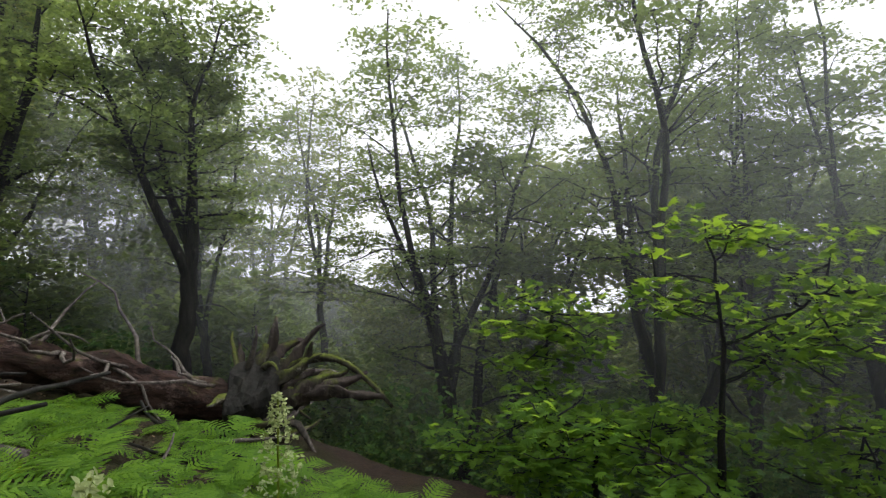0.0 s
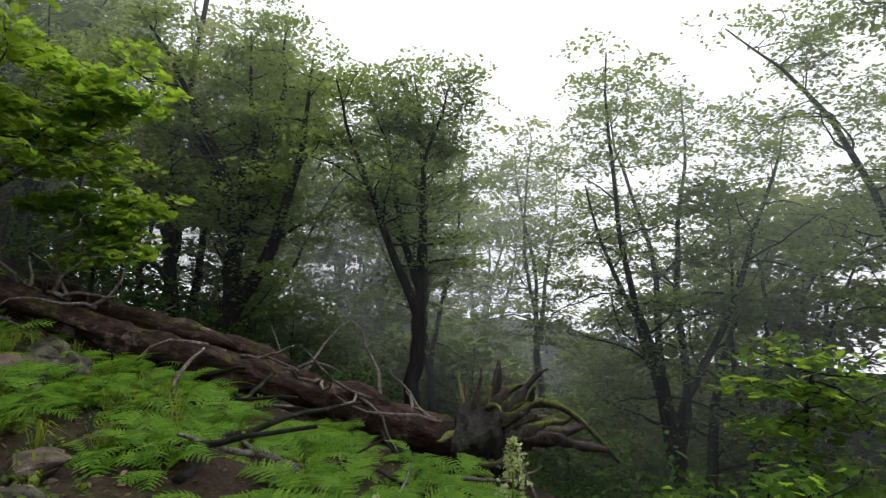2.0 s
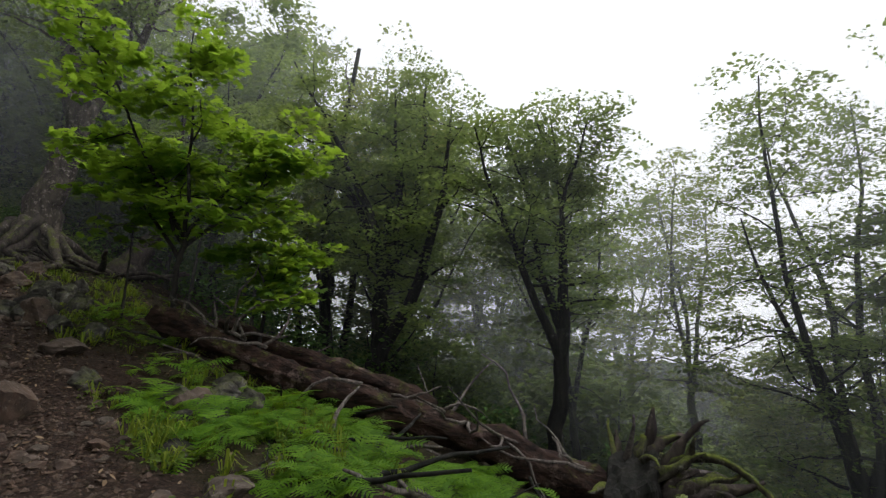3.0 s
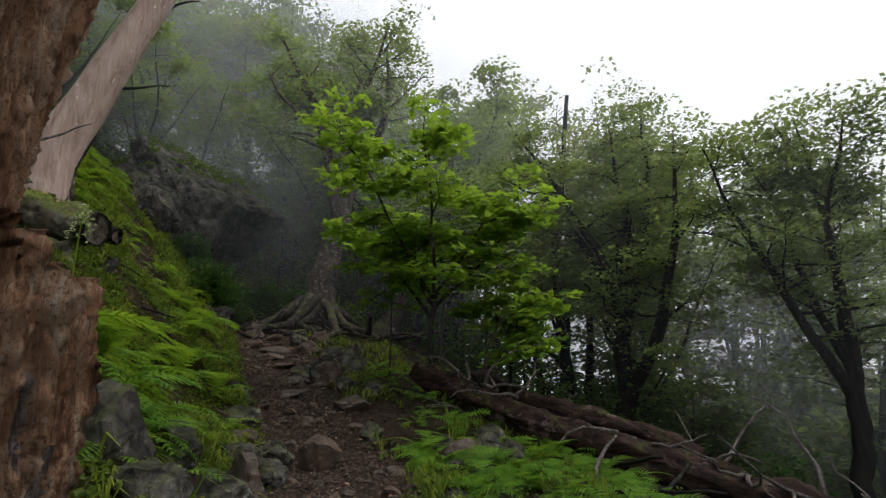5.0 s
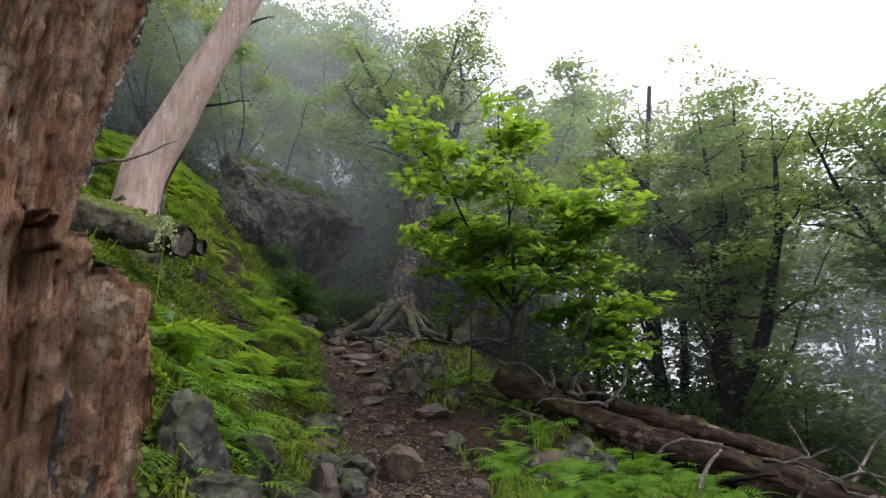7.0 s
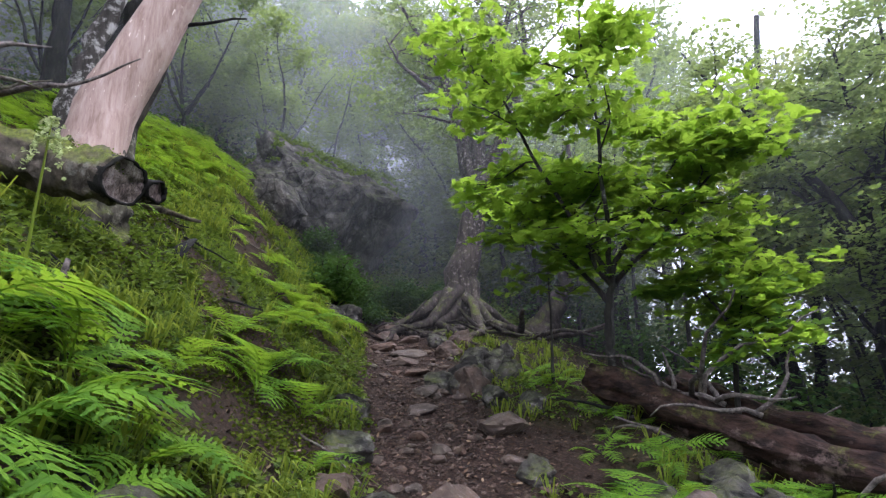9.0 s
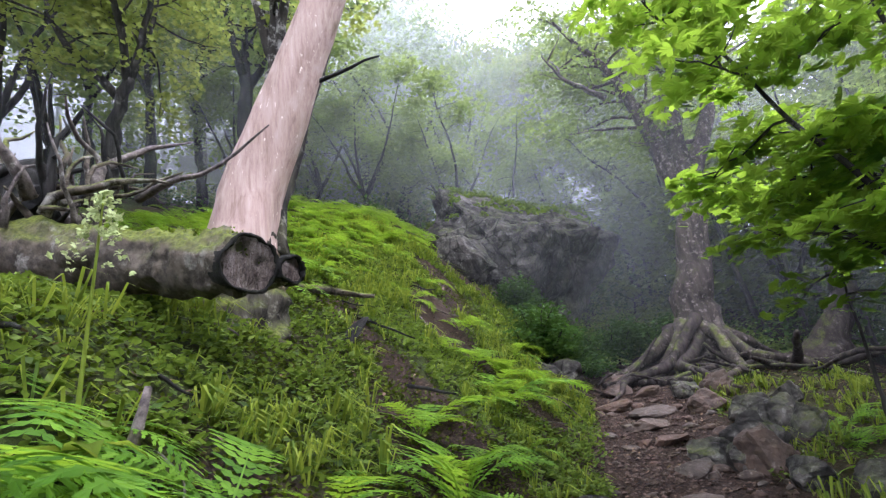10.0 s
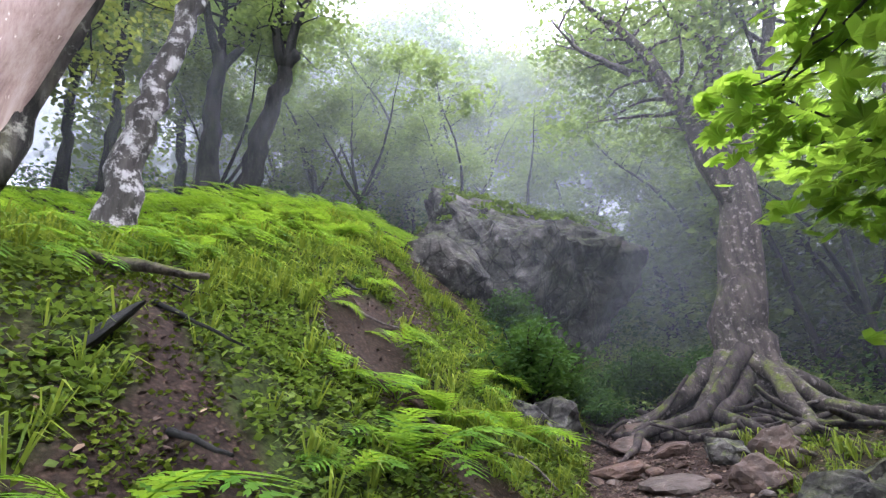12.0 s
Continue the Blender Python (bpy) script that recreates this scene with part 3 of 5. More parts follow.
for i in range(17):
    for y in (25, 32):
        misty(-18 + 2.3 * i + rb.uniform(-0.9, 0.9), y + rb.uniform(-1.8, 1.8), rb.choice((0, 1, 2, 2)), rb.uniform(0.75, 1.1))
for _ in range(16):
    misty(rb.uniform(-13, 2), rb.uniform(19, 25), 3, rb.uniform(1.0, 1.5))
# unseen trees added behind the walker and above the bank to shade the trail
for x, y, s in ((-5.0, -5.2, 0.9), (5.0, 0.6, 0.9), (4.2, -6.0, 1.1), (7.6, -1.4, 1.0)):
    misty(x, y, 0, s)
for _ in range(26):
    misty(rb.uniform(-33, -18.5), rb.uniform(5.2, 15), 3, rb.uniform(0.8, 1.3))
for _ in range(22):
    misty(rb.uniform(-34, -19.5), rb.uniform(-16, 0), 3, rb.uniform(0.7, 1.1))
for _ in range(12):
    misty(rb.uniform(-16, -9), rb.uniform(11, 18), 3, rb.uniform(0.7, 1.1))

# the old tree by the trail, its roots laid bare
old = tree("old_tree", -14.0, 4.65, [(0.02, 0.16, 1.0), (0.06, 0.45, 2.2), (0.12, 0.85, 3.7)], 0.35, BARK_OLD, LEAF_MID, "old lichen-barked tree with forked trunk and bare spreading roots",
           limbs=52, crown_from=1.0, limb_len=1.7, sprays=4, per_spray=40, spray_r=0.5, leaf_size=0.1, seed=21, flare=1.75, taper=0.3, wave=0.08, low=0.35,
           forks=((0.85, (-0.08, -0.2, 1), 5.6), (1.0, (0.1, 0.1, 1), 5.2), (0.75, (0.05, 0.3, 1), 6.0), (1.0, (-0.4, 0.0, 1), 4.6)), sides=22)
rr = np.random.default_rng(4)
for q, (s0, w0, l0) in enumerate((((0.2, 0.7, 5.4), (0.1, 1.0, 0.35), 3.2), ((0.25, 0.9, 6.4), (0.2, 0.7, 0.8), 2.2), ((0.1, -0.3, 5.6), (0.3, -0.9, 0.5), 1.6))):
    dead = Bag()
    dl = wander(rr, s0, w0, l0, 9, 0.35)
    dead.add(*tube(dl, np.linspace(0.075, 0.012, 10), 6, 0.2, q))
    for k in (4, 6, 8):
        dead.add(*tube(wander(rr, dl[k], (rr.normal(0, 0.4), rr.normal(0, 0.6), 0.8), 0.7, 5, 0.4), np.linspace(0.025, 0.006, 6), 4))
    part("dead_limb", dead.mesh("dead_limb", TWIG), old, "bare crooked grey limb")
for k in range(34):
    a = k * 0.393 + rr.uniform(-0.2, 0.2)
    d = np.array([math.cos(a), math.sin(a), 0])
    ln = rr.uniform(0.9, 2.4)
    pts = []
    for q in range(12):
        u = q / 11
        p = d * (0.22 + ln * u) + np.array([-d[1], d[0], 0]) * (0.3 * math.sin(u * 5 + k) + 0.08 * math.sin(u * 14 + 2 * k))
        z = height(-14.0 + p[0], 4.65 + p[1]) - (height(-14.0, 4.65) - 0.15)
        lift = rr.uniform(0.0, 0.07) if k < 16 else 0.16 * math.sin(u * 6 + k) ** 2
        pts.append((p[0], p[1], max(z + 0.03 + lift, (0.85 if k < 16 else 0.35) * (1 - u) ** 3 + z * u) + 0.05 * math.sin(u * 9 + k)))
    part("root", mesh_of("root", *tube(pts, np.linspace(0.13 if k < 16 else 0.06, 0.02, 12), 8, 0.4, k), BARK_OLD if k < 14 else BARK_ROOT), old)

# a broken dead trunk beyond the maples
snag = thing("dead_snag", -11.0, 10.5, height(-11.0, 10.5) - 0.2, "dark leaning dead trunk with broken top and bare branch stubs", "tree")
rs = np.random.default_rng(8)
ln = wander(rs, (0, 0, 0), (-0.02, 0.02, 1), 9.3, 14, 0.05)
ln[8:] += np.array([[0.1 * k, 0.14 * k, 0] for k in range(1, 8)])
part("trunk", mesh_of("trunk", *tube(ln, np.linspace(0.16, 0.05, 15), 9, 0.45, 2), BARK_DARK), snag)
for k in (9, 11, 12):
    part("branch_stub", mesh_of("branch_stub", *tube(wander(rs, ln[k], (-0.6, -0.4, 1.2), 1.1, 5, 0.3), np.linspace(0.045, 0.015, 6), 5), TWIG), snag)

# pale patched tree, and the pair behind it, on the fern slope
forked("patched_tree", -10.75, -2.0, 7.6, 0.18, BARK_PALE, LEAF_PALE, "leaning tree with pale lichen-patched bark among ferns", 41, 0.42, 3, 0.5, (0.1, 0.75),
       limbs=22, limb_len=1.5, sprays=4, per_spray=40, spray_r=0.45, leaf_size=0.1, flare=1.6)
forked("leaning_tree", -15.2, -3.6, 8.5, 0.22, BARK_DARK, LEAF_MID, "dark trunk beside a leaning twin on the fern slope", 42, 0.45, 3, 0.4, (0.1, 0.1), limbs=30, limb_len=1.8,
       per_spray=40, spray_r=0.55, leaf_size=0.12, group="twin trees on the fern slope")
forked("leaning_tree", -15.4, -2.95, 8.5, 0.22, BARK_DARK, LEAF_MID, "dark leaning trunk with spreading crown on the fern slope", 43, 0.42, 3, 0.45, (0.2, 1.0), limbs=30, limb_len=1.8,
       per_spray=40, spray_r=0.55, leaf_size=0.12, group="twin trees on the fern slope")
forked("leafy_tree", -11.6, -4.6, 7.8, 0.15, BARK_GREY, LEAF_PALE, "yellow-green leafy tree behind the bare trunk", 44, 0.35, 4, 0.45, (0.3, 0.6), limbs=34, limb_len=1.6,
       per_spray=46, spray_r=0.5, leaf_size=0.11)
forked("leafy_tree", -9.6, -5.4, 7.0, 0.14, BARK_GREY, LEAF_PALE, "yellow-green leafy tree behind the upturned roots", 45, 0.35, 4, 0.45, (0.3, 0.4), limbs=30, limb_len=1.6,
       per_spray=46, spray_r=0.5, leaf_size=0.11)

# maples with bright leaves
MAPLE = "young maple with bright green lobed leaves on thin dark stems"
tree("young_maple", -8.4, 4.6, [(0.12, 0.0, 0.6), (0.3, -0.1, 1.2), (0.6, -0.15, 1.75)], 0.055, BARK_GREY, LEAF_MAPLE, MAPLE, limbs=46, crown_from=1.0, limb_len=0.85, sprays=4,
     per_spray=26, spray_r=0.36, leaf_size=0.12, kind="maple", seed=51, forks=((1.0, (0.05, -0.75, 1.3), 3.1), (0.95, (0.15, -0.3, 1.2), 2.9), (1.0, (0.3, 0.25, 1.2), 2.2), (0.9, (0.5, 0.75, 0.75), 2.1), (0.8, (-0.5, 0.0, 1.1), 2.2), (0.9, (0.2, -0.9, 0.75), 1.6)),
     flare=1.2, sides=8, rise=0.18, tilt=0.4, group="young maples", taper=0.3, low=0.3)
tree("young_maple", -7.6, 5.6, [(0.05, 0.05, 0.8), (0.1, 0.1, 1.5)], 0.035, BARK_GREY, LEAF_MAPLE, MAPLE, limbs=14, crown_from=1.0, limb_len=0.6, sprays=4,
     per_spray=24, spray_r=0.32, leaf_size=0.12, kind="maple", seed=52, flare=1.2, sides=7, tilt=0.4, group="young maples", forks=((1.0, (0.3, 0.5, 0.9), 1.1), (0.9, (0.0, -0.3, 0.9), 0.9), (0.6, (0.4, -0.2, 0.8), 0.9)), rise=0.15, taper=0.3)
tree("young_maple", -9.2, 4.3, [(0.0, 0.05, 0.6), (0.15, 0.0, 1.3), (0.2, 0.05, 2.4)], 0.028, BARK_GREY, LEAF_MAPLE, "thin young maple stem with sparse lobed leaves", limbs=7, crown_from=0.7, limb_len=0.6, sprays=3,
     per_spray=12, spray_r=0.28, leaf_size=0.13, kind="maple", seed=57, flare=1.2, sides=7, tilt=0.4, group="young maples", rise=0.15)
tree("young_maple", 2.62, 5.4, [(0.0, 0, 1.2), (0.05, 0.05, 2.2), (-0.15, 0, 3.35)], 0.05, BARK_DARK, LEAF_MAPLE, MAPLE, limbs=22, crown_from=0.6, limb_len=1.0, sprays=4,
     per_spray=14, spray_r=0.28, leaf_size=0.1, kind="maple", seed=53, flare=1.2, sides=8, tilt=0.35, group="young maples", rise=0.12, forks=((0.7, (0.7, -0.3, 0.45), 1.3), (0.55, (0.8, 0.2, 0.35), 1.2)), low=0.45)
tree("young_maple", 1.5, 5.7, [(0.0, 0, 0.6), (0.05, 0.05, 1.0), (0.1, 0, 1.3)], 0.045, BARK_DARK, LEAF_MAPLE, "spreading low maple with level tiers of lobed green leaves", limbs=22, crown_from=0.8, limb_len=1.75, sprays=6,
     per_spray=20, spray_r=0.32, leaf_size=0.1, kind="maple", seed=54, flare=1.2, sides=8, tilt=0.3, group="young maples", rise=0.06)
tree("young_maple", 1.15, 6.6, [(0.0, 0, 1), (0.05, 0.05, 2.0), (0.1, 0, 2.5)], 0.04, BARK_DARK, LEAF_MAPLE, MAPLE, limbs=11, crown_from=0.6, limb_len=0.75, sprays=4,
     per_spray=16, spray_r=0.28, leaf_size=0.1, kind="maple", seed=55, flare=1.2, sides=8, tilt=0.35, group="young maples", rise=0.12)
tree("young_maple", 3.6, 5.0, [(0.0, 0, 0.6), (0.05, 0.05, 1.0), (0.1, 0, 1.5)], 0.04, BARK_DARK, LEAF_MAPLE, "low maple with dark green lobed leaves in shade", limbs=10, crown_from=0.4, limb_len=0.9, sprays=4,
     per_spray=14, spray_r=0.32, leaf_size=0.1, kind="maple", seed=56, flare=1.2, sides=8, tilt=0.35, group="young maples", rise=0.12)


def rock_mesh(name, sx, sy, sz, seed, material, cuts=5, sub=3):
    """A broken boulder: a ball cut by flat faces, then roughened."""
    bm = bmesh.new()
    bmesh.ops.create_icosphere(bm, subdivisions=sub, radius=1.0)
    rg = random.Random(seed)
    planes = []
    for _ in range(cuts + 6 if sub < 6 else 7):
        d = Vector((rg.gauss(0, 1), rg.gauss(0, 1), rg.gauss(0, 0.8))).normalized()
        planes.append((d, rg.uniform(0.42, 0.8)))
    for v in bm.verts:
        for d, h in planes:
            e = v.co.dot(d) - h
            if e > 0:
                v.co -= d * e * 0.92
        v.co *= 1 + 0.14 * noise.noise(v.co * 2.3 + Vector((seed, 0, 0))) + 0.1 * noise.noise(v.co * 5 + Vector((0, seed, 0))) - (0.12 * abs(noise.noise(v.co * 3.3 + Vector((0, 0, seed)))) + 0.05 * noise.noise(v.co * 14) if sub > 4 else 0)
        v.co = Vector((v.co.x * sx, v.co.y * sy, v.co.z * sz))
    me = bpy.data.meshes.new(name)
    bm.to_mesh(me)
    bm.free()
    me.materials.append(material)
    return me


# ---- fallen log with its root plate ----
log = thing("fallen_log", -2.6, 6.9, height(-2.6, 6.9) + 0.2, "long wet red-brown fallen trunk with upturned mossy root plate", "log")
rl = np.random.default_rng(17)
A, B = np.array([0.0, 0, 0.1]), np.array([-5.5, -2.35, 2.0])
pts = np.array([A + (B - A) * u + np.array([0, 0, 0.06 * math.sin(u * 7)]) for u in np.linspace(0, 1.06, 40)])
part("trunk", mesh_of("trunk", *tube(pts, np.linspace(0.25, 0.16, 40), 26, 0.6, 5), BARK_RED), log)
for k in range(34):
    a = rl.uniform(0, 2 * np.pi)
    d = np.array([0.55 + rl.uniform(-0.3, 0.5), math.cos(a) * 0.9, math.sin(a) * 1.1])
    w = wander(rl, np.array([0.1, 0, 0.1]) + d * 0.15, d, rl.uniform(0.5, 1.4), 7, 0.5)
    part("root", mesh_of("root", *tube(w, np.linspace(rl.uniform(0.05, 0.14), 0.012, 8), 7, 0.35, k), BARK_LOG if k % 3 else TWIG), log)
part("root_plate", rock_mesh("root_plate", 0.42, 0.75, 0.75, 91, BARK_DARK, sub=4), log, "dark clod of soil held in the roots").location = (0.3, 0.0, 0.1)
for k in range(15):
    w = wander(rl, (0.15 + 0.05 * k, 0.15 - 0.02 * k, 0.2), (0.25 + 0.05 * k + rl.normal(0, 0.12), rl.normal(0, 0.2), 1.0 - 0.03 * k), rl.uniform(0.5, 1.15), 12, 0.3)
    part("root_spur", mesh_of("root_spur", *tube(w, np.linspace(rl.uniform(0.07, 0.15), rl.uniform(0.01, 0.03), 13), 9, 1.1, 9 + k), BARK_FOOT if k % 2 else BARK_ROOT), log)
arch = [(0.5 + 1.5 * u, 0.1 * math.sin(5 * u), 0.35 + 1.5 * u - 1.75 * u * u) for u in np.linspace(0, 1, 12)]
part("root_arch", mesh_of("root_arch", *tube(arch, np.linspace(0.07, 0.02, 12), 7, 0.5, 4), BARK_FOOT), log)
for k in range(30):
    u = rl.uniform(0.02, 0.98)
    w = wander(rl, A + (B - A) * u + np.array([0, 0, 0.2]), (rl.normal(0, 0.9), rl.normal(-0.2, 0.7), rl.uniform(-0.1, 0.7)), rl.uniform(0.5, 1.7), 7, 0.5)
    part("branch", mesh_of("branch", *tube(w, np.linspace(0.03, 0.008, 8), 5, 0.2, k), TWIG), log)

log2 = thing("fallen_log", -7.2, 6.2, height(-7.2, 6.2) + 0.15, "thin dark fallen trunk lying behind the longer log", "log")
part("trunk", mesh_of("trunk", *tube([(2.2 - 3.6 * u, 0.5 - 1.0 * u, -0.25 + 1.05 * u + 0.05 * math.sin(7 * u)) for u in np.linspace(0, 1, 24)], np.linspace(0.13, 0.19, 24), 22, 0.55, 3), BARK_RED), log2)

# ---- rotten standing trunk close by the trail ----
ROT_Z = height(-2.34, -0.68) - 0.25
rot = thing("rotten_trunk", -2.34, -0.68, ROT_Z, "tall decayed standing trunk with split orange-brown crumbling wood", "tree trunk")
SIDE = radians(66)


def rotten_surface(a, z):
    """The trunk's surface at angle a and height z over the sea of the trail: a broken outer shell round a thinner leaning core."""
    da = (a - SIDE + math.pi) % (2 * math.pi) - math.pi
    ca, sa = math.cos(a), math.sin(a)
    ragged = 0.13 * noise.noise((ca * 5, sa * 5, 1.7)) + 0.1 * noise.noise((ca * 17, sa * 17, 4.2)) + 0.05 * noise.noise((ca * 40, sa * 40, 9.1))
    edge = 1.84 + 0.34 * min(2.2, max(0.0, -da)) + 0.3 * max(0.0, da - 0.8) + ragged
    lean = float(np.interp(z, [1.5, 2.18, 2.63, 3.1, 4.4], [-0.18, -0.17, -0.1, 0.0, 0.26]))
    inner = float(np.interp(z, [1.5, 2.2, 3.0, 4.4], [0.34, 0.32, 0.33, 0.3]))
    outer = float(np.interp(z, [0.3, 0.8, 1.15, 1.5, 1.9], [0.42, 0.34, 0.32, 0.4, 0.45]))
    if z < edge:
        r, off = outer, 0.0
    else:
        r, off = inner, lean
    fib = abs(noise.noise((ca * 6, sa * 6, z * 0.7)))
    fine = abs(noise.noise((ca * 17, sa * 17, z * 1.6)))
    r *= 1 + 0.16 * noise.noise((ca * 1.5 + 2, sa * 1.5, z * 0.8)) - 0.26 * fib - 0.2 * fine + 0.06 * noise.noise((ca * 9, sa * 9, z * 6)) + 0.09 * noise.noise((ca * 30, sa * 30, z * 14)) - 0.13 * abs(noise.noise((ca * 42, sa * 42, z * 5))) + 0.05 * noise.noise((ca * 60, sa * 60, z * 40))
    hole = max(0.0, 1 - ((da + 0.75) / 0.2) ** 2 - ((z - 1.93) / 0.13) ** 2)
    r -= 0.09 * hole
    return np.array([r * ca + off * math.cos(SIDE), r * sa + off * math.sin(SIDE), z - ROT_Z])


def rotten_mesh():
    n, sides = 300, 220
    zs = np.linspace(ROT_Z, 4.6, n)
    v = [rotten_surface(2 * math.pi * k / sides, z) for z in zs for k in range(sides)]
    f = [(i * sides + k, i * sides + (k + 1) % sides, (i + 1) * sides + (k + 1) % sides, (i + 1) * sides + k) for i in range(n - 1) for k in range(sides)]
    f.append(tuple((n - 1) * sides + k for k in range(sides)))
    return v, f


part("trunk", mesh_of("trunk", *rotten_mesh(), ROTTEN), rot)
rsp = random.Random(12)


def splinter(a, z, length, width, material):
    """A loose, ragged strip of wood lying against the trunk along the grain."""
    n = 16
    v = []
    for i in range(n):
        u = i / (n - 1)
        w = width * (0.25 + 0.75 * math.sin(math.pi * min(1, 0.1 + u * 0.88))) * (1 + 0.6 * noise.noise((u * 8, a * 3, z)))
        base = rotten_surface(a + 0.05 * math.sin(u * 3 + z), z + length * u)
        out = np.array([math.cos(a), math.sin(a), 0])
        across = np.array([-math.sin(a), math.cos(a), 0])
        for da, dr in ((-w, -0.02), (-w * 0.4, 0.018), (w * 0.3, 0.022), (w, -0.02)):
            v.append(base + across * da + out * (dr + 0.012 * noise.noise((u * 5, z * 3, da * 50))))
    f = [(i * 4 + k, i * 4 + k + 1, i * 4 + k + 5, i * 4 + k + 4) for i in range(n - 1) for k in range(3)]
    part("splinter", mesh_of("splinter", v, f, material), rot)


for k in range(70):
    a = radians(rsp.uniform(-60, 85))
    high = k % 3 == 0
    if high:
        splinter(a - 0.35, rsp.uniform(2.1, 3.3), rsp.uniform(0.3, 0.9), rsp.uniform(0.012, 0.045), SILVER if a < radians(15) else ROTTEN)
    else:
        splinter(a, rsp.uniform(0.9, 1.4), rsp.uniform(0.15, 0.42), rsp.uniform(0.008, 0.03), ROTTEN if k % 4 else SILVER)

# ---- cut log on the bank, bare pink trunk behind it ----
cutlog = thing("cut_log", -6.75, -0.28, 3.18, "thick cut log with moss on top, lying on the bank", "log")
ax = [(0.0, 0.0, 0.0), (-0.25, -0.5, 0.18), (-0.45, -1.1, 0.36), (-0.6, -1.9, 0.62), (-0.7, -2.8, 0.9)]
fine = np.linspace(0, 4, 46)
axl = np.stack([np.interp(fine, range(5), [p[k] for p in ax]) for k in range(3)], 1)
part("trunk", mesh_of("trunk", *tube(axl, np.linspace(0.175, 0.27, 46), 40, 0.3, 7), BARK_LOG), cutlog)
rt = np.random.default_rng(23)


def sawn_end(centre, way, r, name, label, seed):
    """A sawn end: a cracked disc of wood inside a thick dark rim of bark."""
    c, d = np.array(centre, float), np.array(way, float)
    d /= np.linalg.norm(d)
    u = np.cross(d, (0, 0, 1))
    u /= np.linalg.norm(u)
    w = np.cross(u, d)
    rings, sides = 16, 48
    v = [c + d * 0.02]
    for i in range(1, rings + 1):
        for k in range(sides):
            a = 2 * math.pi * k / sides
            q = r * i / rings * (1 + 0.2 * noise.noise((math.cos(a) * 1.6, math.sin(a) * 1.6, seed)) + 0.05 * noise.noise((math.cos(a) * 6, math.sin(a) * 6, seed)))
            deep = 0.02 - 0.03 * max(0.0, noise.noise((math.cos(a) * 5, math.sin(a) * 5, seed + 3))) * (i / rings) ** 0.5 - 0.09 * max(0.0, noise.noise((q * 9 * math.cos(a) + seed, q * 9 * math.sin(a), 2)) - 0.1)
            v.append(c + (u * math.cos(a) + w * math.sin(a)) * q + d * deep)
    f = [(0, 1 + k, 1 + (k + 1) % sides) for k in range(sides)]
    f += [(1 + i * sides + k, 1 + (i + 1) * sides + k, 1 + (i + 1) * sides + (k + 1) % sides, 1 + i * sides + (k + 1) % sides) for i in range(rings - 1) for k in range(sides)]
    part(name, mesh_of(name, v, f, SAWN), cutlog, label)
    rv = []
    for k in range(sides):
        a = 2 * math.pi * k / sides
        o = (u * math.cos(a) + w * math.sin(a))
        q = r * (1 + 0.2 * noise.noise((math.cos(a) * 1.6, math.sin(a) * 1.6, seed)) + 0.05 * noise.noise((math.cos(a) * 6, math.sin(a) * 6, seed)))
        wide = 0.014 + 0.016 * noise.noise((math.cos(a) * 4, math.sin(a) * 4, seed))
        rv += [c + o * q * 0.98 - d * 0.08, c + o * (q - 0.004) + d * 0.03, c + o * (q + wide) + d * (0.035 + 0.015 * noise.noise((a * 3, seed, 0))), c + o * (q + wide * 1.2) - d * 0.1]
    rf = [(4 * k + e, 4 * ((k + 1) % sides) + e, 4 * ((k + 1) % sides) + e + 1, 4 * k + e + 1) for k in range(sides) for e in range(3)]
    part("bark_rim", mesh_of("bark_rim", rv, rf, BARK_DARK), cutlog, "dark curled rim of bark")


sawn_end((0.01, 0.03, -0.01), (0.62, 0.72, -0.3), 0.16, "cut_face", "weathered grey-brown sawn end with dark cracks", 4.0)
part("knob", mesh_of("knob", *tube([(-0.28, -0.04, 0.02), (-0.22, 0.1, 0.0), (-0.17, 0.2, -0.02)], [0.1, 0.09, 0.075], 20, 0.25, 6), BARK_LOG), cutlog, "stub of a sawn side branch")
sawn_end((-0.165, 0.21, -0.02), (0.6, 0.75, -0.25), 0.072, "knob_face", "dark weathered sawn face of the side stub", 9.0)
clod = part("root_clod", rock_mesh("root_clod", 0.5, 0.6, 0.55, 310, BARK_DARK, sub=4), cutlog, "dark clod of earth among the upturned roots")
clod.location = axl[36] + np.array([-0.2, -0.1, 0.25])
for k in range(70):
    s0 = axl[rt.integers(26, 45)] + rt.normal(0, 0.2, 3) + np.array([-0.1, 0, 0.3])
    w = wander(rt, s0, (rt.normal(0, 0.6), rt.normal(0.15, 0.5), rt.uniform(0.1, 1.2)), rt.uniform(0.4, 1.3), 7, 0.55)
    part("root", mesh_of("root", *tube(w, np.linspace(rt.uniform(0.015, 0.06) * (1.8 if k % 9 == 0 else 1), 0.006, 8), 6, 0.35, k), (TWIG, BARK_DARK, BARK_LOG)[k % 3]), cutlog)
moss_c = np.concatenate([spray(rt, p + np.array([0, 0, np.interp(i, [0, 45], [0.2, 0.26])]), 0.12, 110, 0.12, 1.5) for i, p in enumerate(axl[1:40]) if noise.noise((i * 0.35, 3.0, 0)) > -0.25])
part("moss", mesh_of("moss", *leaves(rt, moss_c, 0.022, "kite", 0.9), MOSS, False), cutlog, "yellow-green moss along its top")

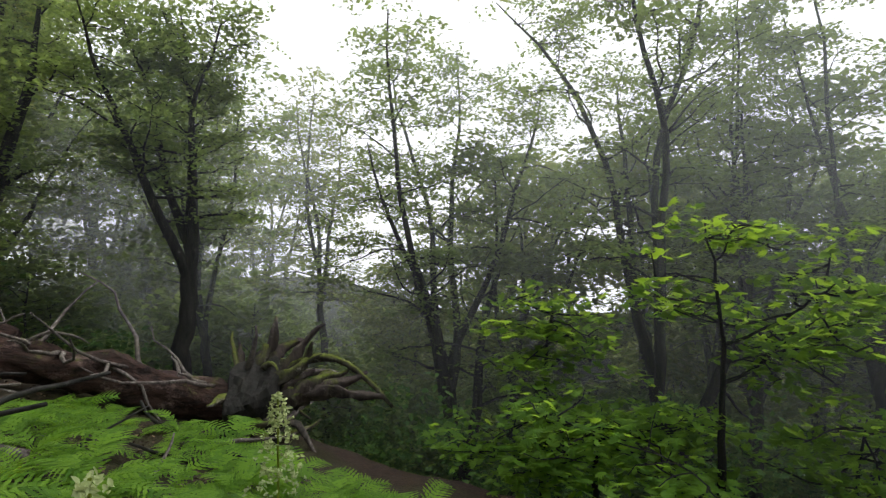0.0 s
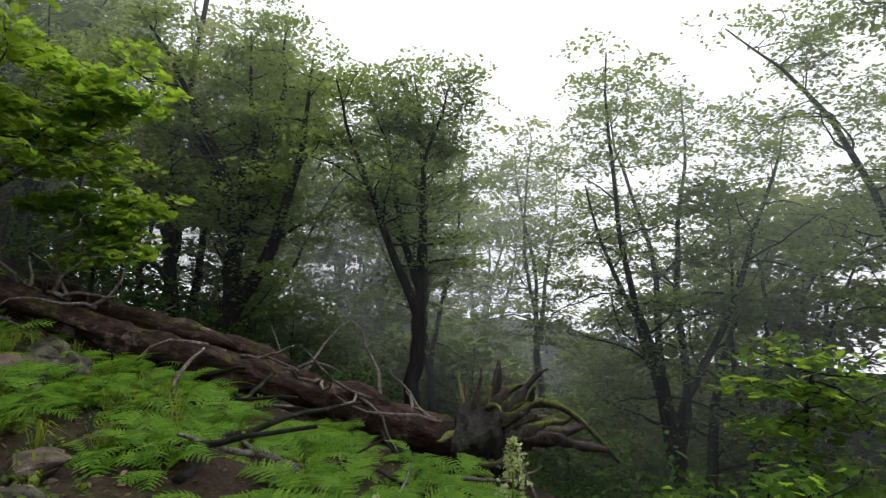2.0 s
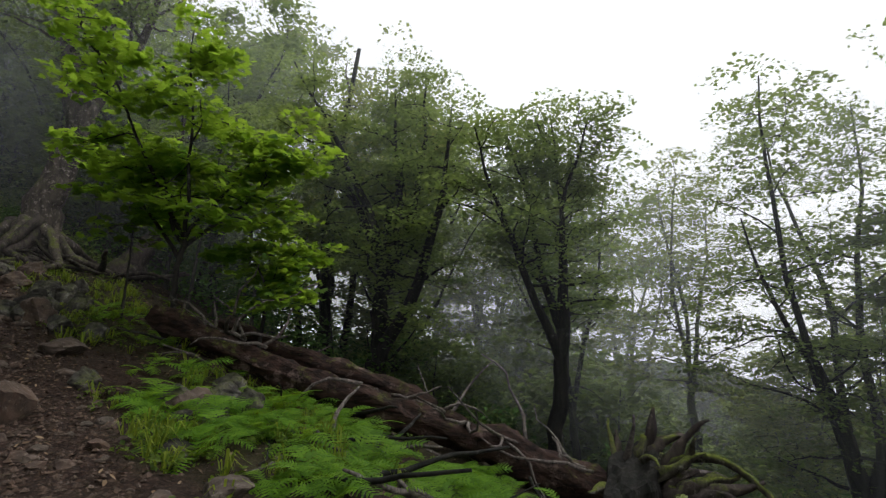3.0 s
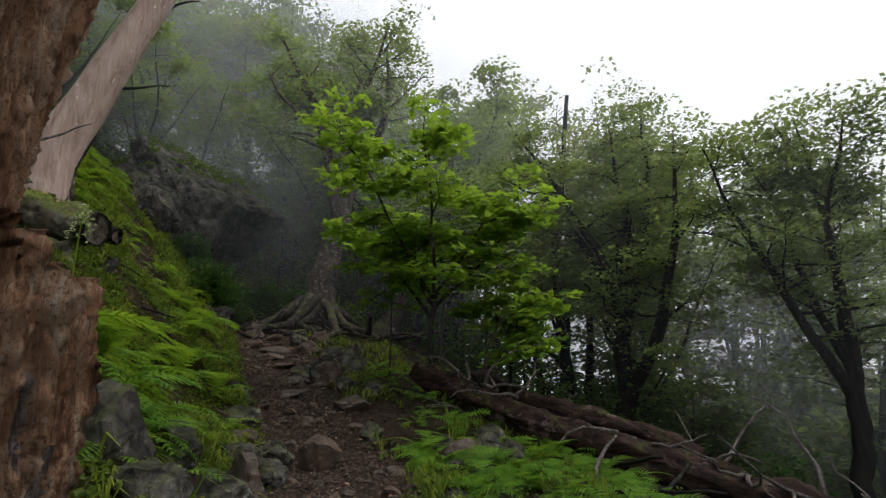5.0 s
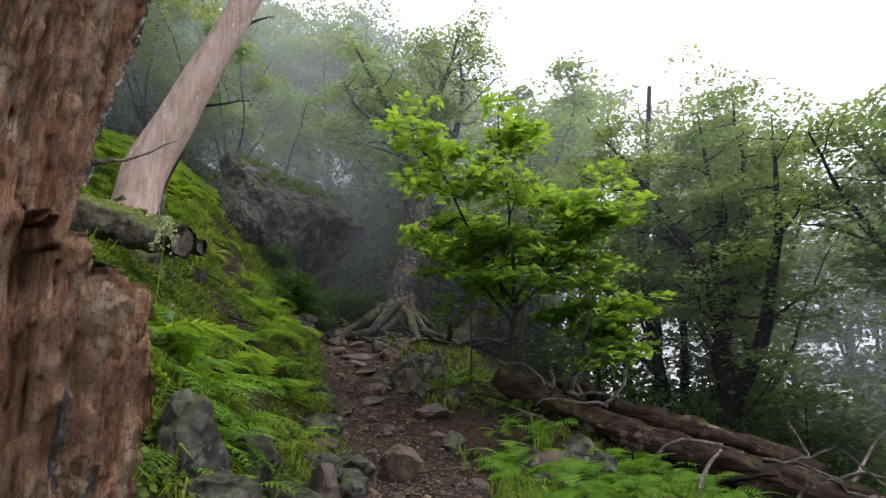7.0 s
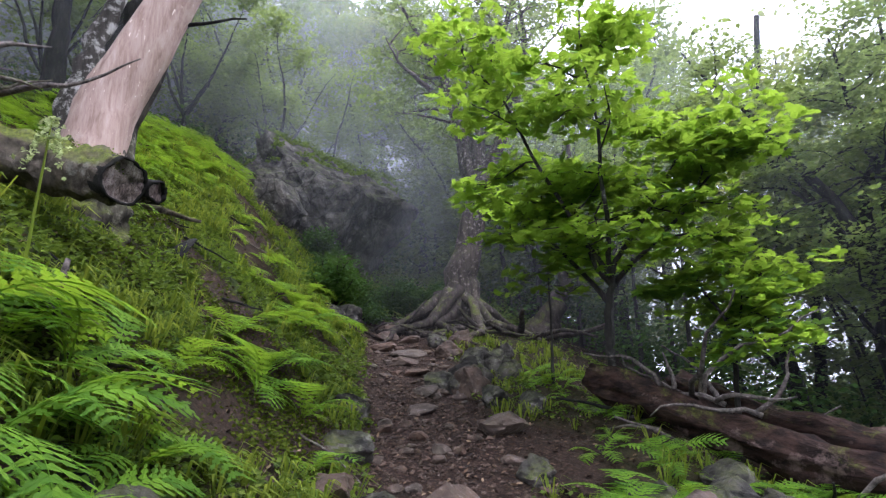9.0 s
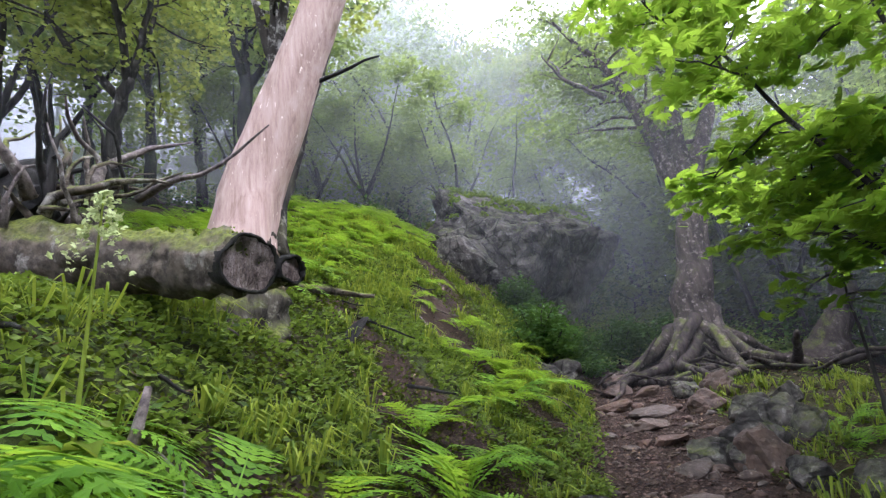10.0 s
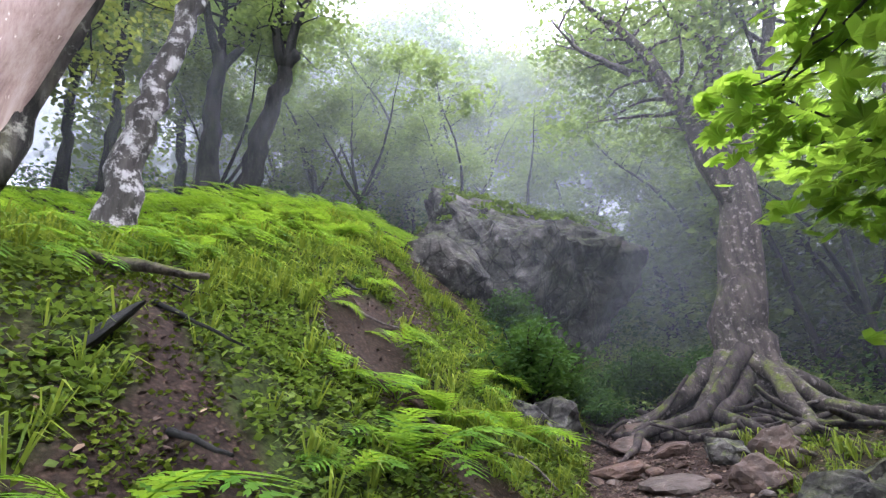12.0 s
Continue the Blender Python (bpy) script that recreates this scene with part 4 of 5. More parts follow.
pink = thing("bare_trunk", -8.0, -0.9, height(-8.0, -0.9) - 0.2, "leaning dead trunk stripped to pinkish bare wood, mossy at its foot", "tree trunk")
pl = [(0.1, 0.12, -0.6), (-0.0, 0.05, 0.4), (-0.1, 0.15, 1.2), (-0.1, 0.62, 2.4), (-0.1, 1.25, 4.0), (0, 2.05, 6.0)]
fine = np.linspace(0, 5, 24)
pl = np.stack([np.interp(fine, range(6), [p[k] for p in pl]) for k in range(3)], 1)
prad = np.interp(pl[:, 2], [-0.75, 0, 0.35, 0.8, 1.5, 3, 6], [0.34, 0.4, 0.36, 0.3, 0.27, 0.22, 0.15])
fl = np.stack([np.interp(np.linspace(0, 8.6, 34), range(24), pl[:, k]) for k in range(3)], 1)
fr = np.interp(np.linspace(0, 8.6, 34), range(24), prad) * np.linspace(1.04, 0.8, 34)
part("foot", mesh_of("foot", *tube(fl, fr, 40, 0.26, 1.5), BARK_FOOT), pink, "bark-covered flared foot with moss")
part("stem", mesh_of("stem", *tube(pl[4:], prad[4:] * 0.94, 30, 0.12, 1.5), PINK), pink)
part("bark_strip", mesh_of("bark_strip", *tube(pl[6:16] + np.array([-0.12, 0.1, -0.02]), np.interp(np.arange(10), [0, 9], [0.2, 0.07]), 20, 0.5, 3.5), BARK_FOOT), pink, "strip of old bark left along one side")
for k in (13, 17):
    part("branch", mesh_of("branch", *tube(wander(rt, pl[k], (-0.2, 1.0, 0.25), 0.9, 6, 0.3), np.linspace(0.03, 0.01, 7), 5), BARK_DARK), pink)


# ---- boulders ----
def rock(name, x, y, sx, sy, sz, seed, material, label, sink=0.3, turn=0, tip=0, group="", sub=3, z=None):
    ob = new(name, rock_mesh(name, sx, sy, sz, seed, material, sub=sub))
    ob.matrix_world = pose(x, y, (height(x, y) if z is None else z) + sz * (1 - 2 * sink) * 0.8, tip, tip * 0.5, turn)
    return tagged(ob, label, "rock", group)


rock("boulder", -17.4, 2.55, 2.2, 2.75, 2.75, 14, ROCK, "huge grey lichen-covered boulder with grassy top", 0.25, 20, sub=6, z=4.9)
rock("boulder", -14.9, 0.95, 0.7, 0.95, 0.7, 5, ROCK, "pale grey rounded rock beside the huge boulder", 0.3, 40, sub=4, z=5.6)


def boulder_cap():
    """Grass and moss that hang over the top of the huge boulder."""
    rng = np.random.default_rng(66)
    ob = bpy.data.objects["boulder"]
    me = ob.data
    mw = np.array(ob.matrix_world)
    co = np.array([v.co for v in me.vertices]) @ mw[:3, :3].T + mw[:3, 3]
    nz = np.array([v.normal[2] for v in me.vertices])
    pick = co[(nz > 0.72) & (co[:, 2] > co[:, 2].max() - 1.1)]
    c = pick[rng.integers(0, len(pick), 2600)]
    c = np.repeat(c, 4, 0) + rng.normal(0, 0.06, (len(c) * 4, 3))
    tagged(new("boulder_grass", mesh_of("boulder_grass", *leaves(rng, c, 0.11, "oval", 0.9), LEAF_HERB, False)), "dull green grass and moss on the boulder top", "grass", kind="stuff")


boulder_cap()


# ---- shrubs, ferns, flowers ----
def shrub(x, y, r, seed):
    rng = np.random.default_rng(seed)
    ob = thing("shrub", x, y, height(x, y) - 0.1, "rounded dense dark green shrub below the boulder", "shrub")
    bag, cr = Bag(), Bag()
    for k in range(30):
        a, e = rng.uniform(0, 6.28), rng.uniform(0.15, 1.5)
        d = (math.cos(a) * math.cos(e), math.sin(a) * math.cos(e), math.sin(e) + 0.3)
        w = wander(rng, (0, 0, 0), d, r * rng.uniform(0.75, 1.25), 6, 0.3)
        bag.add(*tube(w, np.linspace(0.025, 0.006, 7), 5, 0, 0, False))
        for q in (3, 4, 5, 6):
            cr.add(*leaves(rng, spray(rng, w[q], r * 0.3, 55, 0.25), 0.085, "oval", 0.6))
    part("branchwork", bag.mesh("branchwork", BARK_DARK), ob)
    part("foliage", cr.mesh("foliage", LEAF_BUSH, False), ob)


shrub(-13.1, 1.95, 0.85, 61)
shrub(-14.4, 2.6, 0.6, 62)
shrub(-15.5, 3.7, 0.9, 63)
shrub(-15.2, 1.9, 0.8, 64)
shrub(-16.0, 4.7, 0.8, 65)


def pinna(length, width, teeth=5):
    """One toothed leaflet along y."""
    pts = [(0, 0, 0)]
    side = []
    for k in range(teeth):
        u0, u1 = (k + 0.15) / teeth, (k + 0.8) / teeth
        w = width * (1 - u0 ** 1.5)
        side += [(w, u0 * length + 0.1 * w), (w * 0.45, u1 * length)]
    left = [(-a, b, -0.12 * b * b / length) for a, b in side]
    right = [(a, b, -0.12 * b * b / length) for a, b in side]
    mid = [(0, (k + 0.5) / teeth * length, -0.12 * ((k + 0.5) / teeth) ** 2 * length + 0.1 * width) for k in range(teeth)]
    v = [(0, 0, 0), *mid, (0, length, -0.12 * length)]
    f = []
    for s in (left, right):
        o = len(v)
        v += s
        for k in range(teeth):
            a, b, d = o + 2 * k, o + 2 * k + 1, k + 1
            f.append((k, a, b, d))
    return np.array(v), f


def frond_mesh(name, length, seed, pairs=12, rich=True):
    """An arching fern frond with toothed leaflets on both sides of its rib."""
    rng = np.random.default_rng(seed)
    bag = Bag()
    n = pairs
    us = np.linspace(0, 1, 12)
    rib = np.stack([np.zeros(12), length * (us * 0.92), length * (0.62 * us - 0.62 * us ** 2.2)], 1)
    bag.add(*tube(rib, np.linspace(0.006, 0.002, 12), 3, 0, 0, False) if rich else tube(rib[::4], np.linspace(0.006, 0.003, 3), 3, 0, 0, False))
    for k in range(n):
        u = 0.16 + 0.82 * k / (n - 1)
        p = np.array([0, length * u * 0.92, length * (0.62 * u - 0.62 * u ** 2.2)])
        slope = 0.62 - 0.62 * 2.2 * u ** 1.2
        ln = length * 0.3 * math.sin(math.pi * min(1, 0.22 + 0.78 * (1 - u) ** 0.8)) ** 0.8 * (1.0 if u < 0.9 else 0.7) + 0.01
        for sgn in (-1, 1):
            v, f = pinna(ln, length * 0.034, 3 if rich else 1)
            a = radians(62 + rng.uniform(-6, 6)) * sgn
            ca, sa = math.cos(a), math.sin(a)
            x, y, z = v[:, 0], v[:, 1], v[:, 2]
            w = np.stack([x * ca + y * sa, -x * sa + y * ca, z + (-x * sa + y * ca) * slope * 0.8], 1) + p
            bag.add(w, f)
    return bag.mesh(name, LEAF_FERN, False)


FRONDS = [frond_mesh("frond", 0.5 + 0.1 * k, 70 + k) for k in range(3)]
fern_kinds = []


def fern_kind(k, x, y):
    rng = random.Random(80 + k)
    ob = thing("fern", x, y, height(x, y) - 0.01, "bright green fern with arching toothed fronds on the slope", "fern", "ferns")
    n = (8, 7, 9, 6)[k]
    for i in range(n):
        fr = part("frond", FRONDS[(i + k) % 3], ob)
        s = rng.uniform(0.75, 1.15)
        fr.matrix_basis = pose(0, 0, 0, 0, 0, 360 * i / n + rng.uniform(-18, 18)) @ pose(0, 0.01, 0, rng.uniform(-6, 28), rng.uniform(-12, 12), 0) @ Matrix.Scale(s, 4)
    return ob


fr_rng = random.Random(90)
fern_kinds = [fern_kind(k, *p) for k, p in enumerate(((-5.3, -0.35), (-4.9, -0.1), (-7.6, 0.75), (-1.5, 1.9)))]


def fern(x, y, s=1.0, k=None, sit=0.0):
    k = fr_rng.randrange(4) if k is None else k
    s0 = trail_line(x) - y
    tip = 28 if 0.5 < s0 < 3 else (14 if s0 > 3 else -8)
    ob = copy_thing(fern_kinds[k], pose(x, y, height(x, y) - 0.02 + sit, -tip * 0.7, fr_rng.uniform(-6, 6), 0) @ pose(0, 0, 0, 0, 0, fr_rng.uniform(0, 360)))
    ob.scale = (s, s, s)


# by the trail and on the bank
for x, y, s in ((-4.7, -0.15, 1.1), (-4.35, -0.05, 0.9), (-5.8, -0.55, 1.1), (-5.2, -0.55, 1.3), (-5.55, -0.15, 1.1), (-4.9, -0.35, 1.2), (-4.6, 0.1, 0.8), (-5.9, -0.05, 0.9), (-5.25, 0.2, 0.9), (-7.2, 0.7, 1.2), (-7.9, 0.45, 1.0), (-7.4, 1.05, 0.9), (-9.6, 1.1, 1.15), (-11.5, 1.75, 1.0), (-10.6, 1.2, 1.0),
                (-8.1, 0.85, 0.8), (-9.6, 1.0, 0.8), (-9.9, 0.55, 0.9), (-10.4, 0.9, 0.9), (-10.3, 1.35, 0.8), (-11.2, 0.75, 0.9), (-11.6, 1.4, 0.8), (-9.0, 0.9, 0.7), (-8.7, 1.2, 0.6),
                (-10.9, 0.2, 0.8), (-11.9, 0.3, 0.7), (-6.6, 1.05, 0.6), (-7.0, 0.3, 0.7), (-3.9, -0.2, 0.8), (-4.0, 0.1, 0.6), (-6.4, 0.2, 0.7), (-12.4, 1.5, 0.7)):
    fern(x, y, s)
# below the trail
for _ in range(230):
    x = fr_rng.uniform(-6.4, 1.2)
    y = trail_line(x) + fr_rng.uniform(1.25, 4.9 if x > -4 else 3.6)
    if math.hypot(x, y) > 1.6 and y < 6.2 and noise.noise((x * 0.9, y * 0.9, 81.0)) > -0.25:
        fern(x, y, fr_rng.uniform(0.5, 0.85))
for _ in range(22):
    x = fr_rng.uniform(-10.5, -6.8)
    fern(x, trail_line(x) + fr_rng.uniform(1.5, 3.2), fr_rng.uniform(0.5, 0.8))
# the fern slope above
for _ in range(30):
    x = fr_rng.uniform(-14, -9.2)
    fern(x, trail_line(x) - fr_rng.uniform(3.3, 6.2), fr_rng.uniform(0.55, 0.85))


def fern_carpet():
    """Ferns beyond counting, farther up and down the slope."""
    rng = random.Random(93)
    src = frond_mesh("frond_far", 0.5, 99, 9, False)
    vs = np.array([v.co for v in src.vertices])
    fs = [tuple(p.vertices) for p in src.polygons]
    bpy.data.meshes.remove(src)
    bag = Bag()
    for _ in range(2200):
        x = rng.uniform(-18.5, -8.5)
        s0 = rng.uniform(3.0, 8.5)
        y = trail_line(x) - s0
        a, k = rng.uniform(0, 6.28), rng.uniform(0.6, 1.1)
        ca, sa = math.cos(a) * k, math.sin(a) * k
        w = np.stack([vs[:, 0] * ca - vs[:, 1] * sa, vs[:, 0] * sa + vs[:, 1] * ca, vs[:, 2] * k], 1)
        bag.add(w + np.array([x, y, height(x, y) + 0.02]) + np.stack([0 * w[:, 0], 0 * w[:, 0], -0.45 * w[:, 1] * (1 if s0 > 0 else 0.4)], 1), fs)
    return tagged(new("fern_carpet", bag.mesh("fern_carpet", LEAF_FERN, False)), "carpet of low bright green ferns over the slope", "ferns", kind="stuff")


fern_carpet()


def grass():
    """Tufts of arching blades on the bank and along the trail's edge."""
    rng = np.random.default_rng(95)
    bag = Bag()
    n = 0
    while n < 2000:
        x = rng.uniform(-15, -3)
        s0 = rng.uniform(0.55, 4.6) if rng.random() < 0.8 else rng.uniform(-3.0, -0.9)
        y = trail_line(x) - s0
        if bare(x, y) or (noise.noise((x * 1.1, y * 1.1, 12.0)) < -0.02 and rng.random() < 0.85):
            continue
        n += 1
        z = height(x, y)
        k = rng.uniform(0.5, 1.2)
        for _ in range(rng.integers(7, 13)):
            a, ln, out = rng.uniform(0, 6.28), k * rng.uniform(0.1, 0.24), rng.uniform(0.4, 1.0)
            d = np.array([math.cos(a), math.sin(a) + 0.35, 0])
            w = np.array([-d[1], d[0], 0]) * 0.006 * k
            p0 = np.array([x, y, z]) + d * 0.02
            p1 = p0 + d * ln * out * 0.4 + np.array([0, 0, ln * 0.75])
            p2 = p0 + d * ln * out + np.array([0, 0, ln * (0.85 - 0.6 * out)])
            bag.add(np.array([p0 - w, p0 + w, p1 + w, p1 - w, p2]), [(0, 1, 2, 3), (3, 2, 4)])
    tagged(new("grass", bag.mesh("grass", LEAF_GRASS, False)), "tufts of yellow-green grass on the mossy bank", "grass", kind="stuff")


grass()


def low_plants():
    """Moss cushions and small round leaves that clothe the bank."""
    rng = np.random.default_rng(97)
    moss, weed = [], []
    while len(moss) < 800:
        x = rng.uniform(-13, -3)
        s0 = rng.uniform(0.6, 4.2)
        y = trail_line(x) - s0
        if noise.noise((x * 0.8, y * 0.8, 30.0)) > -0.2:
            c = spray(rng, (x, y, 0), rng.uniform(0.1, 0.28), 55)
            c[:, 2] = [height(p[0], p[1]) + rng.uniform(0, 0.035) for p in c]
            moss.append(c)
    while len(weed) < 4200:
        x = rng.uniform(-15, -3)
        y = trail_line(x) - (rng.uniform(0.5, 5.0) if rng.random() < 0.9 else rng.uniform(-4.5, -0.8))
        if bare(x, y):
            continue
        c = spray(rng, (x, y, 0), rng.uniform(0.05, 0.16), 16)
        c[:, 2] = [height(p[0], p[1]) + rng.uniform(0.02, 0.11) for p in c]
        weed.append(c)
    v, f = leaves(rng, np.concatenate(moss), 0.035, "kite", 0.9)
    tagged(new("moss_cushions", mesh_of("moss_cushions", v, f, MOSS, False)), "yellow-green moss cushions over the bank", "moss", kind="stuff")
    v, f = leaves(rng, np.concatenate(weed), 0.052, "kite", 0.55)
    tagged(new("small_plants", mesh_of("small_plants", v, f, LEAF_HERB, False)), "small round-leaved plants on the bank", "plants", kind="stuff")


low_plants()


def undergrowth():
    """Dark scrub under the trees down the slope and round the boulder."""
    rng = np.random.default_rng(101)
    c = []
    for _ in range(560):
        x = rng.uniform(-22, 16)
        y = trail_line(x) + (rng.uniform(4.6, 16) if x < -8 else rng.uniform(7.5, 22))
        if x > -12 and y < 7.2 and x < -1.5:
            continue
        p = spray(rng, (x, y, height(x, y) + rng.uniform(0.2, 1.6)), rng.uniform(0.4, 0.9), 70, 0.3)
        c.append(p)
    for _ in range(260):
        x = rng.uniform(-34, -15)
        y = rng.uniform(4.2, 14)
        c.append(spray(rng, (x, y, height(x, y) + rng.uniform(0.1, 0.6 + 0.12 * (-15 - x))), rng.uniform(0.4, 0.8), 50, 0.4))
    for _ in range(260):
        x = rng.uniform(-34, -16.5)
        y = rng.uniform(-17, 3)
        c.append(spray(rng, (x, y, height(x, y) + rng.uniform(0.1, 0.4 + 0.13 * (-16 - x))), rng.uniform(0.4, 0.8), 50, 0.4))
    v, f = leaves(rng, np.concatenate(c), 0.13, "kite", 0.6)
    g = []
    for _ in range(420):
        x = rng.uniform(-26, -14.6)
        y = rng.uniform(2.4, 7.5)
        if math.hypot(x + 14.0, y - 4.65) > 1.5:
            g.append(spray(rng, (x, y, height(x, y) + rng.uniform(0.0, 0.35)), rng.uniform(0.25, 0.5), 60, 0.35))
    gv, gf = leaves(rng, np.concatenate(g), 0.08, "kite", 0.6)
    tagged(new("low_greenery", mesh_of("low_greenery", gv, gf, LEAF_MID, False)), "low green herbs on the slope behind the old tree", "plants", kind="stuff")
    tagged(new("undergrowth", mesh_of("undergrowth", v, f, LEAF_BUSH, False)), "dark leafy undergrowth beneath the trees", "undergrowth", kind="stuff")


undergrowth()


def flower_spike(x, y, z_top, tall, spike, seed, label, lean=(0.0, 0.0)):
    rng = np.random.default_rng(seed)
    z0 = height(x, y) - 0.03
    ob = thing("flower", x, y, z0, label, "flower", "pale flower spikes")
    h = max(0.25, z_top - z0)
    st = np.array([(lean[0] * u * h, lean[1] * u * h, h * u) for u in np.linspace(0, 1, 10)])
    part("stem", mesh_of("stem", *tube(st, np.linspace(0.011, 0.004, 10), 6), LEAF_GRASS), ob)
    c = []
    for k in range(int(150 * spike / 0.45)):
        u = rng.uniform(0, 1)
        wide = (0.075 * (1 - u) ** 0.8 + 0.012) * (1.0 if rng.random() < 0.75 else 1.7)
        a = rng.uniform(0, 6.28)
        zz = h - spike * (1 - u)
        c.append((math.cos(a) * wide + lean[0] * zz, math.sin(a) * wide + lean[1] * zz, zz))
    c = np.repeat(np.array(c), 5, 0) + rng.normal(0, 0.006, (len(c) * 5, 3))
    part("flowers", mesh_of("flowers", *leaves(rng, c, 0.024, "oval", 1.2), PETAL, False), ob, "pale green-white star flowers")
    lv = Bag()
    for k in range(5):
        a = k * 1.4 + seed
        p = np.array([(math.cos(a) * r, math.sin(a) * r, 0.1 + 0.25 * u - 0.25 * u * u) for u, r in ((0, 0), (0.3, 0.07), (0.7, 0.16), (1, 0.24))])
        w = np.array([-math.sin(a), math.cos(a), 0])
        wd = (0.012, 0.05, 0.045, 0.002)
        v = np.concatenate([np.array([p[i] - w * wd[i], p[i] + np.array([0, 0, -0.012]), p[i] + w * wd[i]]) for i in range(4)])
        lv.add(v, [(3 * i + j, 3 * i + j + 1, 3 * i + j + 4, 3 * i + j + 3) for i in range(3) for j in range(2)])
    part("leaves", lv.mesh("leaves", LEAF_GRASS), ob)


flower_spike(-0.80, 2.78, 0.8, 0.8, 0.48, 1, "tall pale green flower spike above the ferns")
flower_spike(-0.74, 1.2, 1.02, 0.6, 0.3, 2, "small pale green flower spike above the ferns")
flower_spike(-5.65, -0.42, 3.12, 0.5, 0.3, 3, "pale green flower cluster before the mossy log", (0.0, 0.05))


# ---- stones along the trail ----
STEP = "flat brown stone slab set as a step in the trail"
for x, y, a, b, c, sd, tn in ((-12.2, 2.75, 0.35, 0.45, 0.12, 1, 10), (-11.6, 3.05, 0.3, 0.4, 0.14, 2, 50), (-13.0, 2.95, 0.35, 0.5, 0.13, 3, 80), (-12.6, 3.3, 0.25, 0.3, 0.1, 4, 20), (-11.0, 2.75, 0.3, 0.35, 0.12, 5, 30),
                            (-10.3, 2.75, 0.28, 0.24, 0.1, 6, 0), (-9.4, 2.7, 0.22, 0.26, 0.1, 7, 70), (-8.7, 2.4, 0.2, 0.24, 0.09, 8, 15), (-13.8, 3.2, 0.35, 0.4, 0.14, 9, 44)):
    rock("step_stone", x, y, a, b, c, sd + 20, STONE, STEP, 0.42, tn, 5, "step stones")
EDGE = "rough grey-brown rock at the edge of the trail"
for x, y, a, b, c, sd, tn, tp in ((-10.5, 3.75, 0.34, 0.3, 0.26, 1, 10, 8), (-9.7, 3.35, 0.4, 0.35, 0.3, 2, 60, 12), (-9.1, 3.2, 0.35, 0.3, 0.28, 3, 120, 10), (-10.0, 4.1, 0.3, 0.35, 0.24, 4, 30, 5), (-8.6, 3.3, 0.28, 0.22, 0.2, 5, 0, 20),
                                (-11.3, 3.7, 0.3, 0.28, 0.2, 6, 75, 0), (-12.6, 2.2, 0.36, 0.3, 0.34, 7, 20, 12), (-12.1, 1.9, 0.26, 0.24, 0.26, 8, 20, 5), (-5.7, 3.35, 0.24, 0.28, 0.24, 9, 10, 15), (-5.3, 3.0, 0.2, 0.16, 0.12, 10, 0, 5),
                                (-6.2, 3.5, 0.3, 0.24, 0.2, 11, 50, 10), (-4.9, 0.85, 0.28, 0.25, 0.26, 12, 40, 10), (-5.5, 0.95, 0.24, 0.2, 0.2, 13, 10, 4), (-4.2, 0.45, 0.3, 0.22, 0.24, 14, 90, 10), (-6.3, 1.15, 0.22, 0.2, 0.16, 15, 20, 0),
                                (-7.3, 1.45, 0.25, 0.3, 0.2, 16, 15, 10), (-4.6, 2.6, 0.2, 0.15, 0.1, 17, 70, 5), (-3.6, 2.35, 0.26, 0.2, 0.1, 18, 30, 3), (-3.2, 1.95, 0.18, 0.2, 0.08, 19, 0, 3), (-8.3, 1.6, 0.24, 0.2, 0.2, 20, 60, 8),
                                (-7.9, 3.0, 0.3, 0.25, 0.18, 21, 45, 6), (-6.9, 2.9, 0.2, 0.25, 0.14, 22, 85, 6), (-13.6, 4.1, 0.3, 0.28, 0.22, 23, 33, 6), (-11.9, 4.1, 0.35, 0.3, 0.22, 24, 12, 6)):
    rock("edge_rock", x, y, a, b, c, sd + 40, ROCK if sd % 3 else STONE, EDGE, 0.3, tn, tp, "trail edge rocks", sub=4)
for x, y, a, b, c, sd, tn, tp in ((-6.15, 4.0, 0.3, 0.34, 0.26, 61, 10, 12), (-5.85, 4.25, 0.24, 0.3, 0.22, 62, 50, 6), (-6.5, 4.35, 0.28, 0.3, 0.2, 63, 90, 10), (-5.75, 3.75, 0.2, 0.22, 0.16, 64, 20, 0), (-5.1, 3.2, 0.16, 0.2, 0.12, 65, 0, 8),
                                (-3.95, -0.12, 0.3, 0.34, 0.34, 66, 30, 10), (-3.6, 0.05, 0.22, 0.24, 0.26, 67, 70, 5), (-4.6, 0.3, 0.26, 0.2, 0.22, 68, 10, 14), (-5.6, 1.2, 0.22, 0.24, 0.22, 69, 40, 10), (-6.2, 1.45, 0.24, 0.2, 0.2, 70, 80, 5),
                                (-9.3, 3.25, 0.3, 0.34, 0.3, 71, 30, 15), (-9.6, 2.9, 0.3, 0.26, 0.2, 72, 15, 8), (-8.4, 3.6, 0.24, 0.22, 0.18, 73, 0, 0), (-10.3, 3.95, 0.32, 0.36, 0.3, 74, 60, 10), (-10.9, 4.3, 0.26, 0.3, 0.26, 75, 20, 5), (-12.2, 3.7, 0.26, 0.24, 0.2, 76, 40, 6)):
    rock("edge_rock", x, y, a, b, c, sd, ROCK, "dark wet lichen-flecked rock beside the trail", 0.32, tn, tp, "dark rocks", sub=4)
rock("tilted_stone", -5.98, 1.88, 0.24, 0.34, 0.28, 77, STONE, "tilted wedge of orange-brown stone on the trail", 0.35, 25, 22)
rs2 = random.Random(33)
